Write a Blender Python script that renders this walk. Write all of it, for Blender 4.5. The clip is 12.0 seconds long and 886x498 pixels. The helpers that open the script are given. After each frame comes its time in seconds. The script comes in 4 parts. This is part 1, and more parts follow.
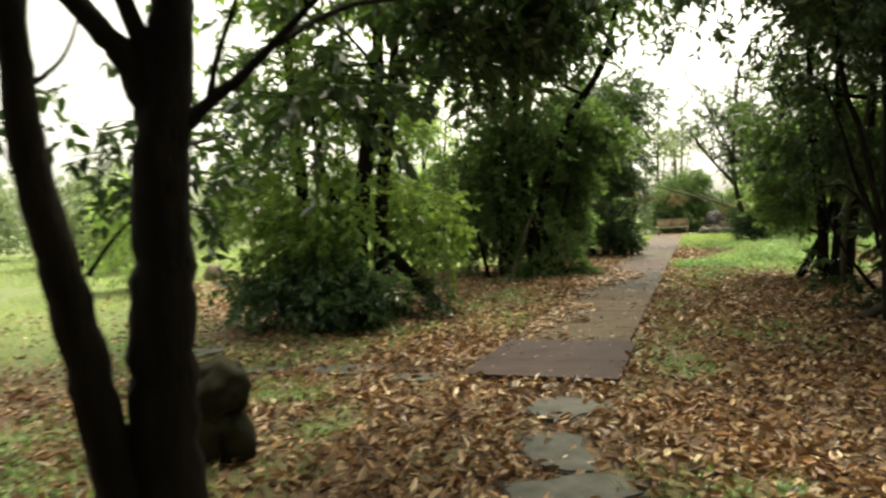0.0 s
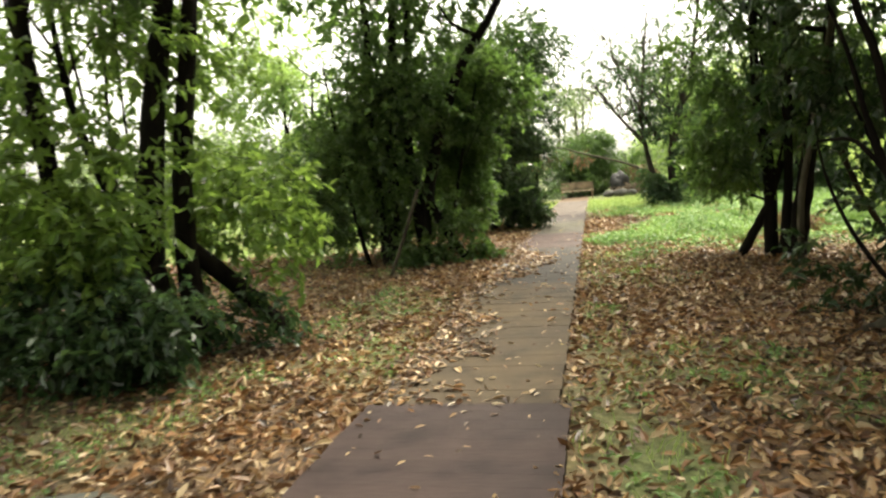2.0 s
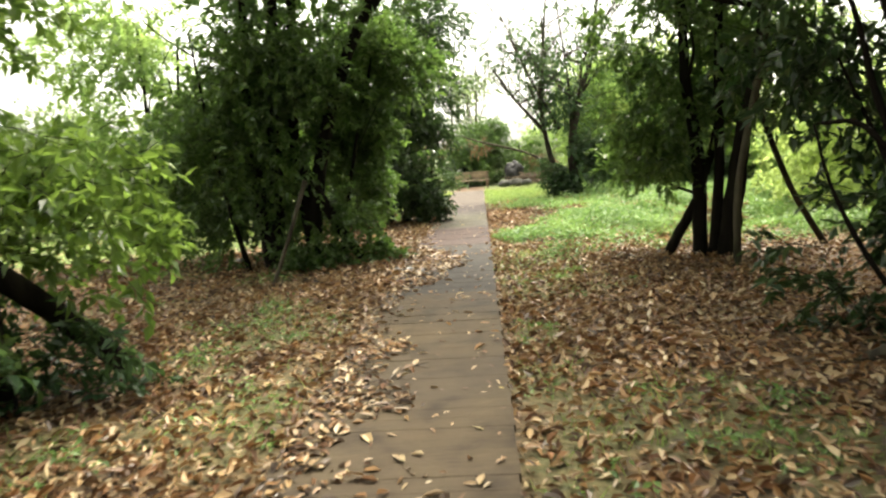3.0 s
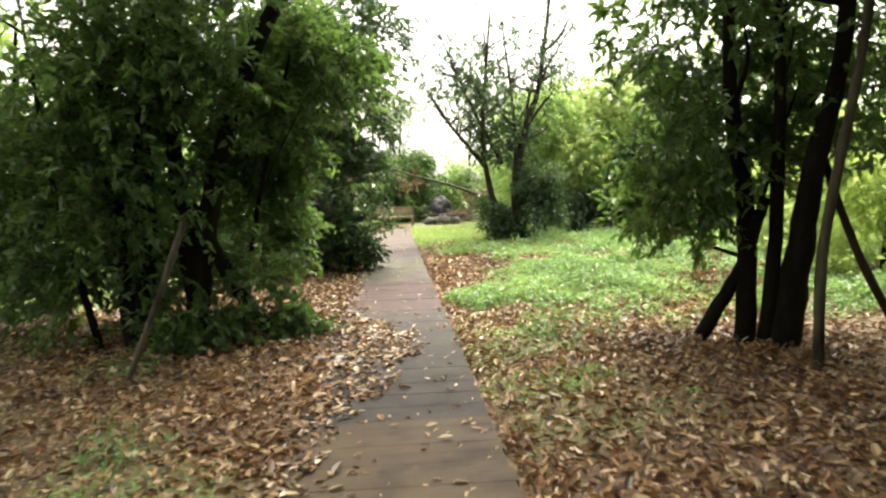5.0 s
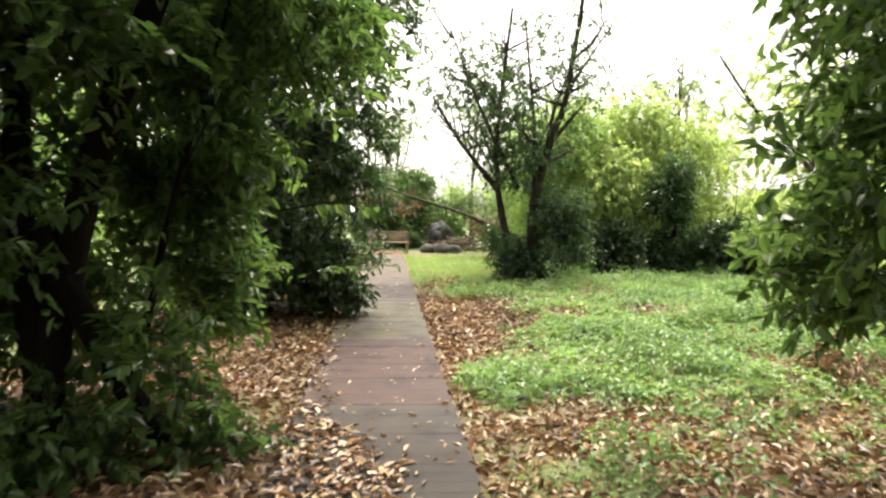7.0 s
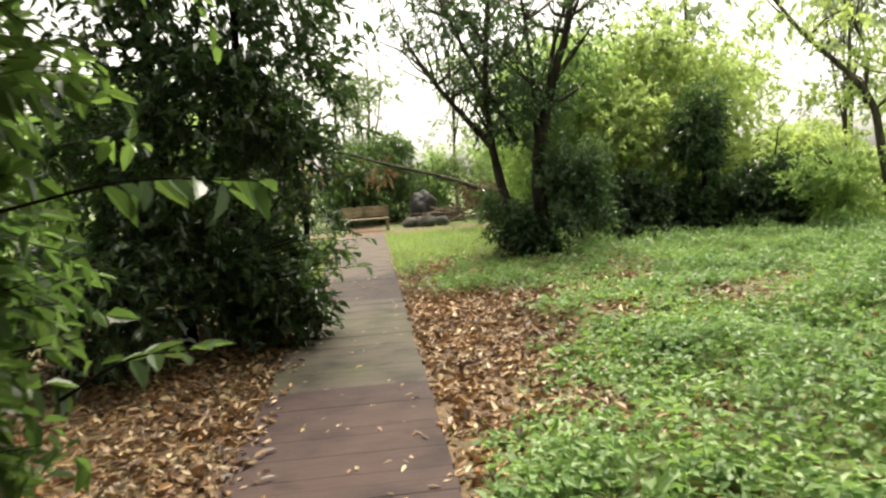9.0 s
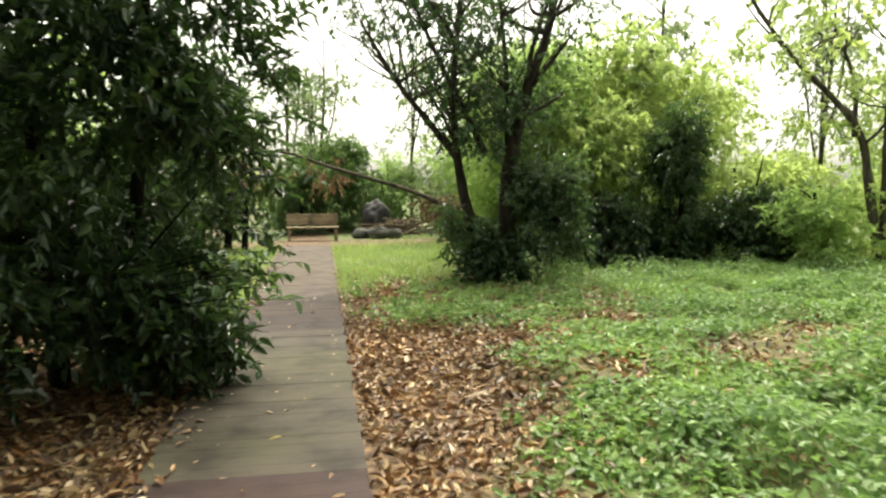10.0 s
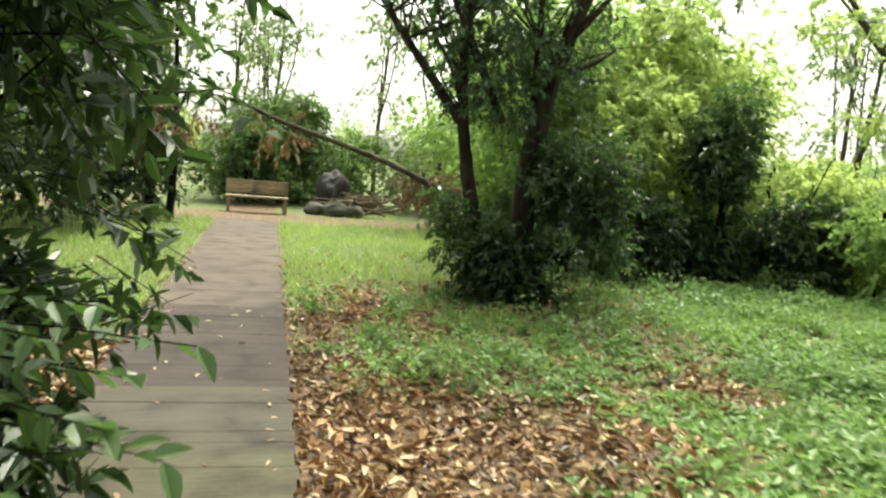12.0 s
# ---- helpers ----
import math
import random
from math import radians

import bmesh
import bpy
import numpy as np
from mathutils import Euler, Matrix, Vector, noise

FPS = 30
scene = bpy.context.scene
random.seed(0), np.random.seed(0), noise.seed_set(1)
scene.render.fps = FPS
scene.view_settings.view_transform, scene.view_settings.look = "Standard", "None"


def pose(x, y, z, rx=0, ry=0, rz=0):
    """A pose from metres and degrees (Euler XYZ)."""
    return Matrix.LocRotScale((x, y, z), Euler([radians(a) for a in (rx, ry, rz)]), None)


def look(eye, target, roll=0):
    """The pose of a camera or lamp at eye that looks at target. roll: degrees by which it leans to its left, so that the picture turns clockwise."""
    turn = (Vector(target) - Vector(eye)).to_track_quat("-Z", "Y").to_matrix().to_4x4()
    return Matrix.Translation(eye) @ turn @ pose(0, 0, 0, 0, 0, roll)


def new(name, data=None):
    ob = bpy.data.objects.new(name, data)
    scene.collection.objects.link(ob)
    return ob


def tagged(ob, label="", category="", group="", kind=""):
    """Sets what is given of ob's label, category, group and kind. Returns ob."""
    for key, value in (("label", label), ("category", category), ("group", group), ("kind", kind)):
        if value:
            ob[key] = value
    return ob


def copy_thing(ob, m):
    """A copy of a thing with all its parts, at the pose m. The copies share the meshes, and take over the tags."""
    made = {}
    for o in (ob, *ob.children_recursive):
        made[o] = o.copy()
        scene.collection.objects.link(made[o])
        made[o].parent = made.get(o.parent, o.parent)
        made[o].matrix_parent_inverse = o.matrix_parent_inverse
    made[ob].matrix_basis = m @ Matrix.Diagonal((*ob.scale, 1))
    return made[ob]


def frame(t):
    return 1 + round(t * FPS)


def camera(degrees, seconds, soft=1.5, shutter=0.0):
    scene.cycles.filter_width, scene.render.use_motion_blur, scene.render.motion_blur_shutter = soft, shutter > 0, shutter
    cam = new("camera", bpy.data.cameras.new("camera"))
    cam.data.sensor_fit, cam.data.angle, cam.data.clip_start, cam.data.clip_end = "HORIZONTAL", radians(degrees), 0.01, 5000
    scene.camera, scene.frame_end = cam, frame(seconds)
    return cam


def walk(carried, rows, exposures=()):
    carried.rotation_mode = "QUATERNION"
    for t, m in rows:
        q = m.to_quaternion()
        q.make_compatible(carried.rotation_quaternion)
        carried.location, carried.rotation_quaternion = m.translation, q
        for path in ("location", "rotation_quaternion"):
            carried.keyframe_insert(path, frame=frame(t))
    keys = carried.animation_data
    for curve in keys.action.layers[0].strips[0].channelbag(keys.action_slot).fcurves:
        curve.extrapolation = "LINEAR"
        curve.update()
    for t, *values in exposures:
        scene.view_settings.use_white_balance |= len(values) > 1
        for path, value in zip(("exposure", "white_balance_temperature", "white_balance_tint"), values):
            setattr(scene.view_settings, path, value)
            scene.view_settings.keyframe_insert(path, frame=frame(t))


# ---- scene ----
cam = camera(63.0, 12.0, soft=2.3, shutter=0.4)
METRES, EYE, TILT, LEAN, TURN = 18.1, 1.33, 0.0, 0.0, 0.0
ROWS = [
    (0.0, 0.0, 0.0, 0.0, -0.11, -2.64, 2.36),
    (0.5, 0.007, 0.0412, -0.0, -3.91, -2.91, 2.57),
    (1.0, 0.0163, 0.0818, 0.0011, -2.65, -4.13, 1.68),
    (1.5, 0.0254, 0.121, 0.0035, -6.18, -3.9, 1.26),
    (2.0, 0.0341, 0.1612, 0.0051, -7.84, -5.72, 4.23),
    (2.5, 0.0366, 0.2034, 0.0049, -14.5, -6.63, 3.57),
    (3.0, 0.0421, 0.2441, 0.0055, -16.66, -7.23, 3.83),
    (3.5, 0.0444, 0.2849, 0.0076, -19.89, -6.0, 4.98),
    (5.5, 0.0853, 0.4445, 0.01, -24.52, -4.51, 1.38),
    (6.0, 0.0993, 0.4836, 0.0113, -25.66, -3.17, 2.21),
    (6.5, 0.114, 0.5237, 0.0108, -22.41, -3.81, -0.25),
    (7.0, 0.1292, 0.562, 0.0115, -23.93, -3.17, -1.1),
    (7.5, 0.1451, 0.6017, 0.0114, -23.86, -2.65, -2.23),
    (9.5, 0.2124, 0.7546, 0.0104, -25.82, -6.49, 4.89),
    (10.0, 0.2289, 0.7916, 0.0109, -29.08, -5.08, 0.21),
    (10.5, 0.2468, 0.8293, 0.0117, -27.23, -10.52, 2.82),
    (11.0, 0.2584, 0.8693, 0.0104, -35.13, -7.13, 1.66),
    (11.5, 0.2724, 0.9102, 0.0099, -34.17, -7.03, -2.2),
    (12.0, 0.286, 0.9503, 0.0089, -32.79, -6.7, -5.07),
]
walk(cam, [(t, pose(0, 0, EYE, TILT, LEAN, TURN) @ pose(METRES * x, METRES * y, METRES * z, 90 + pitch, roll, yaw)) for t, x, y, z, yaw, pitch, roll in ROWS], [(0.0, 1.65, 7900, 2), (0.5, 1.92, 7800, 2), (1.0, 1.95, 7700, 3), (2.5, 2.1, 7500, 4), (5.5, 2.2, 7200, 8), (7.5, 1.8, 7200, 10), (9.5, 1.45, 7500, 4), (12.0, 1.6, 7300, -4)])

# ---- light: a bright overcast sky ----
SUN_EL, SUN_AZ = 62.0, 40.0
world = bpy.data.worlds.new("overcast_sky")
scene.world = world
world.use_nodes = True
wn, wl = world.node_tree.nodes, world.node_tree.links
sky = wn.new("ShaderNodeTexSky")
sky.sky_type, sky.sun_disc = "NISHITA", False
sky.sun_elevation, sky.sun_rotation = radians(SUN_EL), radians(SUN_AZ)
sky.air_density, sky.dust_density, sky.ozone_density = 1.0, 4.0, 1.0
grey = wn.new("ShaderNodeHueSaturation")
grey.inputs["Saturation"].default_value = 0.12
wl.new(sky.outputs[0], grey.inputs["Color"])
wl.new(grey.outputs[0], wn["Background"].inputs["Color"])
wn["Background"].inputs["Strength"].default_value = 0.14
sun = new("sun", bpy.data.lights.new("sun", "SUN"))
sun.data.energy, sun.data.angle, sun.data.color = 2.8, radians(40), (1.0, 0.96, 0.9)
sun.matrix_world = look((40 * math.sin(radians(SUN_AZ)), 40 * math.cos(radians(SUN_AZ)), 40 * math.tan(radians(SUN_EL))), (0, 0, 0))

# ---- the plan: a straight board path ----
ORIGIN = Vector((1.218, 7.165, 0.0))      # middle of the path where the first panel ends
ALONG = Vector((0.3337, 0.9427, 0.0))
RIGHT = Vector((0.9427, -0.3337, 0.0))
HALF = 0.585
PATH_END = 26.0
YAW = -math.degrees(math.atan2(ALONG.x, ALONG.y))
rng = np.random.default_rng(7)


def on_path(s, n, z=0.0):
    return ORIGIN + ALONG * s + RIGHT * n + Vector((0, 0, z))


def path_coords(x, y):
    dx, dy = x - ORIGIN.x, y - ORIGIN.y
    return dx * ALONG.x + dy * ALONG.y, dx * RIGHT.x + dy * RIGHT.y


def value_noise(x, y, size, seed=0):
    """Smooth noise from 0 to 1 over the plan, for arrays."""
    x, y = np.asarray(x, float) / size, np.asarray(y, float) / size
    ix, iy = np.floor(x), np.floor(y)
    fx, fy = x - ix, y - iy
    fx, fy = fx * fx * (3 - 2 * fx), fy * fy * (3 - 2 * fy)

    def h(a, b):
        v = np.sin(a * 127.1 + b * 311.7 + seed * 74.7) * 43758.5453
        return v - np.floor(v)
    return (h(ix, iy) * (1 - fx) + h(ix + 1, iy) * fx) * (1 - fy) + (h(ix, iy + 1) * (1 - fx) + h(ix + 1, iy + 1) * fx) * fy


def step(a, b, v):
    t = np.clip((v - a) / (b - a), 0, 1)
    return t * t * (3 - 2 * t)


def blob(x, y, cx, cy, rx, ry):
    return 1 - step(0.6, 1.15, np.sqrt(((x - cx) / rx) ** 2 + ((y - cy) / ry) ** 2))


def height(x, y):
    s, n = path_coords(x, y)
    far = step(0.7, 2.5, np.abs(n))
    bumps = (value_noise(x, y, 1.7, 3) - 0.5) * 0.07 + (value_noise(x, y, 5.0, 4) - 0.5) * 0.12
    return bumps * far - 0.012 + 0.12 * blob(x, y, 9.0, 17.5, 2.2, 2.0) + 0.1 * blob(x, y, 8.0, 19.0, 1.0, 1.0)


def greenness(x, y):
    """How much grass and ground cover grows at a place, 0 to 1."""
    s, n = path_coords(x, y)
    wob = (value_noise(x, y, 1.3, 11) - 0.5) * 1.2 + (value_noise(x, y, 0.5, 12) - 0.5) * 0.5
    g = 0.0 * x
    g = np.maximum(g, step(6.4, 9.0, s + wob) * step(-0.3, 0.45, n + wob * 0.5 - 0.75 - 0.31 * np.clip(s - 9.5, 0, 4.5)) * (1 - 0.75 * blob(x, y, 13.4, 24.3, 2.2, 1.2)))     # meadow beside the path
    g = np.maximum(g, step(17.6, 18.9, s + wob - 0.4 * np.clip(n - 0.8, 0, 2)) * step(0.7, 0.95, n) * 0.95)
    g = np.maximum(g, step(16.0, 17.5, s + wob) * (np.abs(n) > 0.62) * step(-3.0, -2.4, n))
    g = g * (1 - 0.8 * blob(x, y, 6.3, 13.6, 2.1, 1.4))
    g = g * (1 - 0.6 * step(0.42, 0.22, value_noise(x, y, 0.7, 61)) * (n > 0.7) * (s > 8) * (s < 16))     # litter shows between the tufts
    litter_d = np.maximum(blob(x, y, 9.2, 22.1, 2.4, 2.1), blob(x, y, 7.6, 20.6, 1.4, 1.7))
    g = g * (1 - 0.85 * litter_d)
    g = np.maximum(g, 0.75 * step(0.42, 0.68, value_noise(x, y, 0.6, 41)) * (s > 15.5) * (n > 0.9) * (n < 4))     # thin tufts in the litter
    g = g * (1 - 0.8 * blob(x, y, 6.4, 11.0, 3.4, 2.6))
    g = g * (1 - 0.85 * np.maximum(blob(x, y, 12.4, 23.5, 1.7, 1.2), blob(x, y, 10.3, 22.8, 1.5, 0.9)) * step(0.25, 0.55, value_noise(x, y, 0.45, 63) + 0.2))
    zone = step(14.6, 15.6, s) * (1 - step(18.2, 19.4, s - 0.3 * np.clip(n - 1, 0, 2))) * step(0.62, 0.85, n) * (1 - step(3.4, 5.0, n))
    mixed = 0.72 * step(0.4, 0.72, 0.55 * value_noise(x, y, 0.5, 81) + 0.45 * value_noise(x, y, 0.2, 82) + 0.05 * (n - 1.5))
    g = g * (1 - zone) + mixed * zone
    lawn = step(2.3, 3.6, -x - 0.3 * (y - 8) + wob * 0.8) * step(5.2, 8.0, y + wob)
    g = np.maximum(g, lawn)
    g = np.maximum(g, step(17.5, 19.0, y + wob) * step(2.6, 3.6, -n))
    g = np.maximum(g, 0.5 * step(0.66, 0.82, value_noise(x, y, 1.1, 21)) * (s < 9) * step(0.5, 0.9, np.abs(n)) * step(-9, -6, s))   # weeds in the litter
    near_weeds = np.maximum.reduce([blob(x, y, -0.35, 4.5, 0.9, 0.9), blob(x, y, -2.3, 4.4, 1.0, 1.2), blob(x, y, 2.0, 6.1, 0.35, 0.9), blob(x, y, -1.2, 5.7, 0.6, 0.5)])
    g = np.maximum(g, 0.85 * near_weeds * step(0.3, 0.6, value_noise(x, y, 0.4, 33)))
    g = np.maximum(g, 0.7 * blob(x, y, 0.75, 10.6, 0.7, 1.2) * step(0.25, 0.6, value_noise(x, y, 0.4, 34)))
    g = np.maximum(g, 0.85 * np.maximum(blob(x, y, 4.85, 13.3, 0.6, 0.8), blob(x, y, 4.35, 11.7, 0.55, 0.55)) * step(0.2, 0.5, value_noise(x, y, 0.35, 35)))
    g = g * (1 - 0.95 * (np.abs(s - 27.0) < 1.2) * (np.abs(n) < 5))
    g = np.maximum(g, 0.45 * (np.abs(n - 0.85) < 0.22) * (value_noise(x, y, 0.7, 31) > 0.5) * (s > -2) * (s < 8))
    return np.clip(g, 0, 1)


# ---- mesh helpers ----
def np_mesh(name, verts, faces, smooth=False):
    """A mesh from arrays; faces is an array of rows of the same length."""
    me = bpy.data.meshes.new(name)
    verts, faces = np.asarray(verts, np.float32), np.asarray(faces, np.int32)
    me.vertices.add(len(verts))
    me.vertices.foreach_set("co", verts.ravel())
    k = faces.shape[1]
    me.loops.add(faces.size)
    me.loops.foreach_set("vertex_index", faces.ravel())
    me.polygons.add(len(faces))
    me.polygons.foreach_set("loop_start", np.arange(0, faces.size, k, dtype=np.int32))
    me.polygons.foreach_set("use_smooth", np.full(len(faces), smooth))
    me.update(calc_edges=True)
    me.validate()
    return me


def mesh_part(name, me, material, parent=None, label=""):
    ob = new(name, me)
    if material:
        me.materials.append(material)
    if parent:
        ob.parent = parent
    if label:
        tagged(ob, label)
    return ob


def part(name, bm, material, parent=None, label=""):
    me = bpy.data.meshes.new(name)
    bm.normal_update()
    bm.to_mesh(me)
    bm.free()
    return mesh_part(name, me, material, parent, label)


def thing(name, place, label, category, group="", kind=""):
    ob = new(name)
    ob.location = place
    ob.empty_display_size = 0.2
    return tagged(ob, label, category, group, kind)


def smooth_line(points, n=5):
    """A rounded line through control points (Catmull-Rom)."""
    p = np.asarray(points, float)
    p = np.vstack([2 * p[0] - p[1], p, 2 * p[-1] - p[-2]])
    out = []
    for i in range(1, len(p) - 2):
        for k in range(n):
            t = k / n
            out.append(0.5 * (2 * p[i] + (p[i + 1] - p[i - 1]) * t + (2 * p[i - 1] - 5 * p[i] + 4 * p[i + 1] - p[i + 2]) * t * t
                              + (3 * p[i] - p[i - 1] - 3 * p[i + 1] + p[i + 2]) * t ** 3))
    out.append(p[-2])
    return np.array(out)


def tube(line, r0, r1, sides=8, rough=0.045):
    """Vertices and quads of a tapering limb along a line."""
    line = np.asarray(line, float)
    m = len(line)
    d = np.gradient(line, axis=0)
    d /= np.linalg.norm(d, axis=1)[:, None] + 1e-9
    up = np.array([0.31, 0.87, 0.1]) if abs(d[0][2]) > 0.8 else np.array([0, 0, 1.0])
    a = np.cross(d, up)
    a /= np.linalg.norm(a, axis=1)[:, None] + 1e-9
    b = np.cross(d, a)
    r = np.linspace(0, 1, m)
    r = r0 + (r1 - r0) * r
    ang = np.linspace(0, 2 * np.pi, sides, endpoint=False)
    rr = r[:, None] * (1 + rough * rng.standard_normal((m, sides)))
    v = line[:, None, :] + a[:, None, :] * (np.cos(ang)[None, :, None] * rr[:, :, None]) + b[:, None, :] * (np.sin(ang)[None, :, None] * rr[:, :, None])
    v = v.reshape(-1, 3)
    i, j = np.meshgrid(np.arange(m - 1), np.arange(sides), indexing="ij")
    k = (j + 1) % sides
    f = np.stack([i * sides + j, i * sides + k, (i + 1) * sides + k, (i + 1) * sides + j], -1).reshape(-1, 4)
    tip, foot = len(v), len(v) + 1
    v = np.vstack([v, line[-1], line[0]])
    jj = np.arange(sides)
    top = np.stack([(m - 1) * sides + jj, (m - 1) * sides + (jj + 1) % sides, np.full(sides, tip), np.full(sides, tip)], -1)
    return v, f, top[:, :3]


def tubes_mesh(name, limbs, material, parent, label="", sides=8):
    """One mesh of one or more limbs: rows of (line, first radius, last radius)."""
    vs, fs, base = [], [], 0
    for line, r0, r1 in limbs:
        v, f, top = tube(line, r0, r1, sides)
        vs.append(v)
        fs.append(f + base)
        base += len(v)
    return mesh_part(name, np_mesh(name, np.vstack(vs), np.vstack(fs), True), material, parent, label)


# leaf outlines: rows of (along, across), and the faces
LEAF_SIX = (np.array([(0, 0), (0.32, 0.46), (0.7, 0.34), (1, 0), (0.7, -0.34), (0.32, -0.46)]),
            np.array([(0, 3, 2, 1), (0, 5, 4, 3)]))
LEAF_OVAL = (np.array([(0, 0), (0.14, 0.26), (0.38, 0.48), (0.64, 0.42), (0.86, 0.18), (1, 0), (0.86, -0.18), (0.64, -0.42), (0.38, -0.48), (0.14, -0.26)]),
             np.array([(0, 2, 1, 1), (0, 3, 2, 2), (0, 4, 3, 3), (0, 5, 4, 4), (0, 6, 5, 5), (0, 7, 6, 6), (0, 8, 7, 7), (0, 9, 8, 8)])[:, :3])
LEAF_FOUR = (np.array([(0, 0), (0.45, 0.5), (1, 0), (0.45, -0.5)]), np.array([(0, 2, 1), (0, 3, 2)]))
BLADE = (np.array([(0, 0.5), (0, -0.5), (0.55, -0.36), (0.55, 0.36), (1, 0.05), (1, -0.05)]), np.array([(0, 1, 2, 3), (3, 2, 5, 4)]))


def leaves(place, way, normal, length, width, shape, fold=0.25, curl=0.2):
    """Many leaves as arrays: each runs from its place along its way, folded on the midrib and curled."""
    outline, faces = shape
    n = len(place)
    way = way / (np.linalg.norm(way, axis=1)[:, None] + 1e-9)
    side = np.cross(way, normal)
    side /= np.linalg.norm(side, axis=1)[:, None] + 1e-9
    normal = np.cross(side, way)
    length, width = np.broadcast_to(length, n), np.broadcast_to(width, n)
    curl = np.broadcast_to(curl, n)
    u, w = outline[:, 0], outline[:, 1]
    v = (place[:, None, :] + way[:, None, :] * (u[None, :] * length[:, None])[..., None]
         + side[:, None, :] * (w[None, :] * width[:, None])[..., None]
         + normal[:, None, :] * (np.abs(w)[None, :] * width[:, None] * fold * 2 - (u ** 2)[None, :] * (length * curl)[:, None])[..., None])
    f = faces[None] + (np.arange(n) * len(outline))[:, None, None]
    return v.reshape(-1, 3), f.reshape(-1, faces.shape[1])


def unit(n):
    v = rng.standard_normal((n, 3))
    return v / np.linalg.norm(v, axis=1)[:, None]


def crown_arrays(lumps, leaf, shape, per_twig=9, twig=0.3, droop=0.22, narrow=0.36, thin=0.95, gaps=0.36):
    """Leafy twigs through ellipsoid lumps: rows of (x, y, z, rx, ry, rz, twigs, hollow)."""
    P, W, N, TA, TB, size = [], [], [], [], [], []
    for x, y, z, rx, ry, rz, count, hollow in lumps:
        high = z > 4.45     # the high crown, much of it unseen shade cover, carries longer twigs and larger leaves
        count = max(8, int(count * thin * (0.42 if high else 1)))
        d = unit(count)
        rad = (hollow + (1 - hollow) * rng.random(count)) ** 0.6
        rad *= 0.62 + 0.62 * value_noise(d[:, 0] * 3 + x * 7, d[:, 1] * 3 + d[:, 2] * 2 + y * 5, 0.7, 5)
        c = np.array([x, y, z]) + d * rad[:, None] * np.array([rx, ry, rz])
        keep = value_noise(c[:, 0] + c[:, 2] * 0.73, c[:, 1] - c[:, 2] * 0.61, 0.5, 9) > gaps
        c, d = c[keep], d[keep]
        c[:, 2] = np.maximum(c[:, 2], 0.12)
        k = len(c)
        out = d * np.array([1, 1, 0.3]) + unit(k) * 0.7
        out[:, 2] -= droop * rng.random(k)
        out /= np.linalg.norm(out, axis=1)[:, None]
        tl = twig * (0.6 + 0.8 * rng.random(k)) * (1.3 if high else 1)
        TA.append(c)
        TB.append(c + out * tl[:, None])
        u = 0.25 + 0.75 * (np.arange(per_twig) + 0.5) / per_twig
        p = c[:, None, :] + out[:, None, :] * (u[None, :] * tl[:, None])[..., None]
        p[:, :, 2] -= (u ** 2)[None, :] * tl[:, None] * 0.25
        w = out[:, None, :] * 0.55 + rng.standard_normal((k, per_twig, 3)) * 0.6
        w[:, :, 2] -= droop
        nn = np.array([0, 0, 1.0]) + rng.standard_normal((k, per_twig, 3)) * 0.55
        size.append(np.full(k * per_twig, 1.5 if high else 1.0))
        P.append(p.reshape(-1, 3))
        W.append(w.reshape(-1, 3))
        N.append(nn.reshape(-1, 3))
    P, W, N = np.vstack(P), np.vstack(W), np.vstack(N)
    P[:, 2] = np.maximum(P[:, 2], 0.05)
    ln = leaf * (0.6 + 0.7 * rng.random(len(P))) * np.concatenate(size)
    v, f = leaves(P, W, N, ln, ln * narrow * (0.8 + 0.4 * rng.random(len(P))), shape, 0.2, 0.15 + 0.3 * rng.random(len(P)))
    v[:, 2] = np.maximum(v[:, 2], 0.02)
    return v, f, np.vstack(TA), np.vstack(TB)


def sticks(a, b, r):
    """Three-sided twigs from a to b."""
    n = len(a)
    d = b - a
    s = np.cross(d, np.array([0.3, 0.2, 1.0]))
    s /= np.linalg.norm(s, axis=1)[:, None] + 1e-9
    t = np.cross(d, s)
    t /= np.linalg.norm(t, axis=1)[:, None] + 1e-9
    ring = [s * r, (-0.5 * s + 0.87 * t) * r, (-0.5 * s - 0.87 * t) * r]
    v = np.stack([a + q for q in ring] + [b + q * 0.4 for q in ring], 1).reshape(-1, 3)
    f = np.array([(0, 1, 4, 3), (1, 2, 5, 4), (2, 0, 3, 5)])[None] + (np.arange(n) * 6)[:, None, None]
    return v, f.reshape(-1, 4)


def spray(q, way, length, r, depth, out):
    """Ever finer branches from one point."""
    bend = unit(1)[0] * 0.12 * length
    end = q + way * length
    out.append((smooth_line([q, q + way * length * 0.5 + bend, end], 3), r, r * 0.5))
    if depth:
        for k in range(3):
            w = way + unit(1)[0] * 0.65
            w[2] += 0.15
            w /= np.linalg.norm(w)
            spray(q + way * length * (0.5 + 0.22 * k) + bend * 0.5, w, length * 0.62, r * 0.5, depth - 1, out)


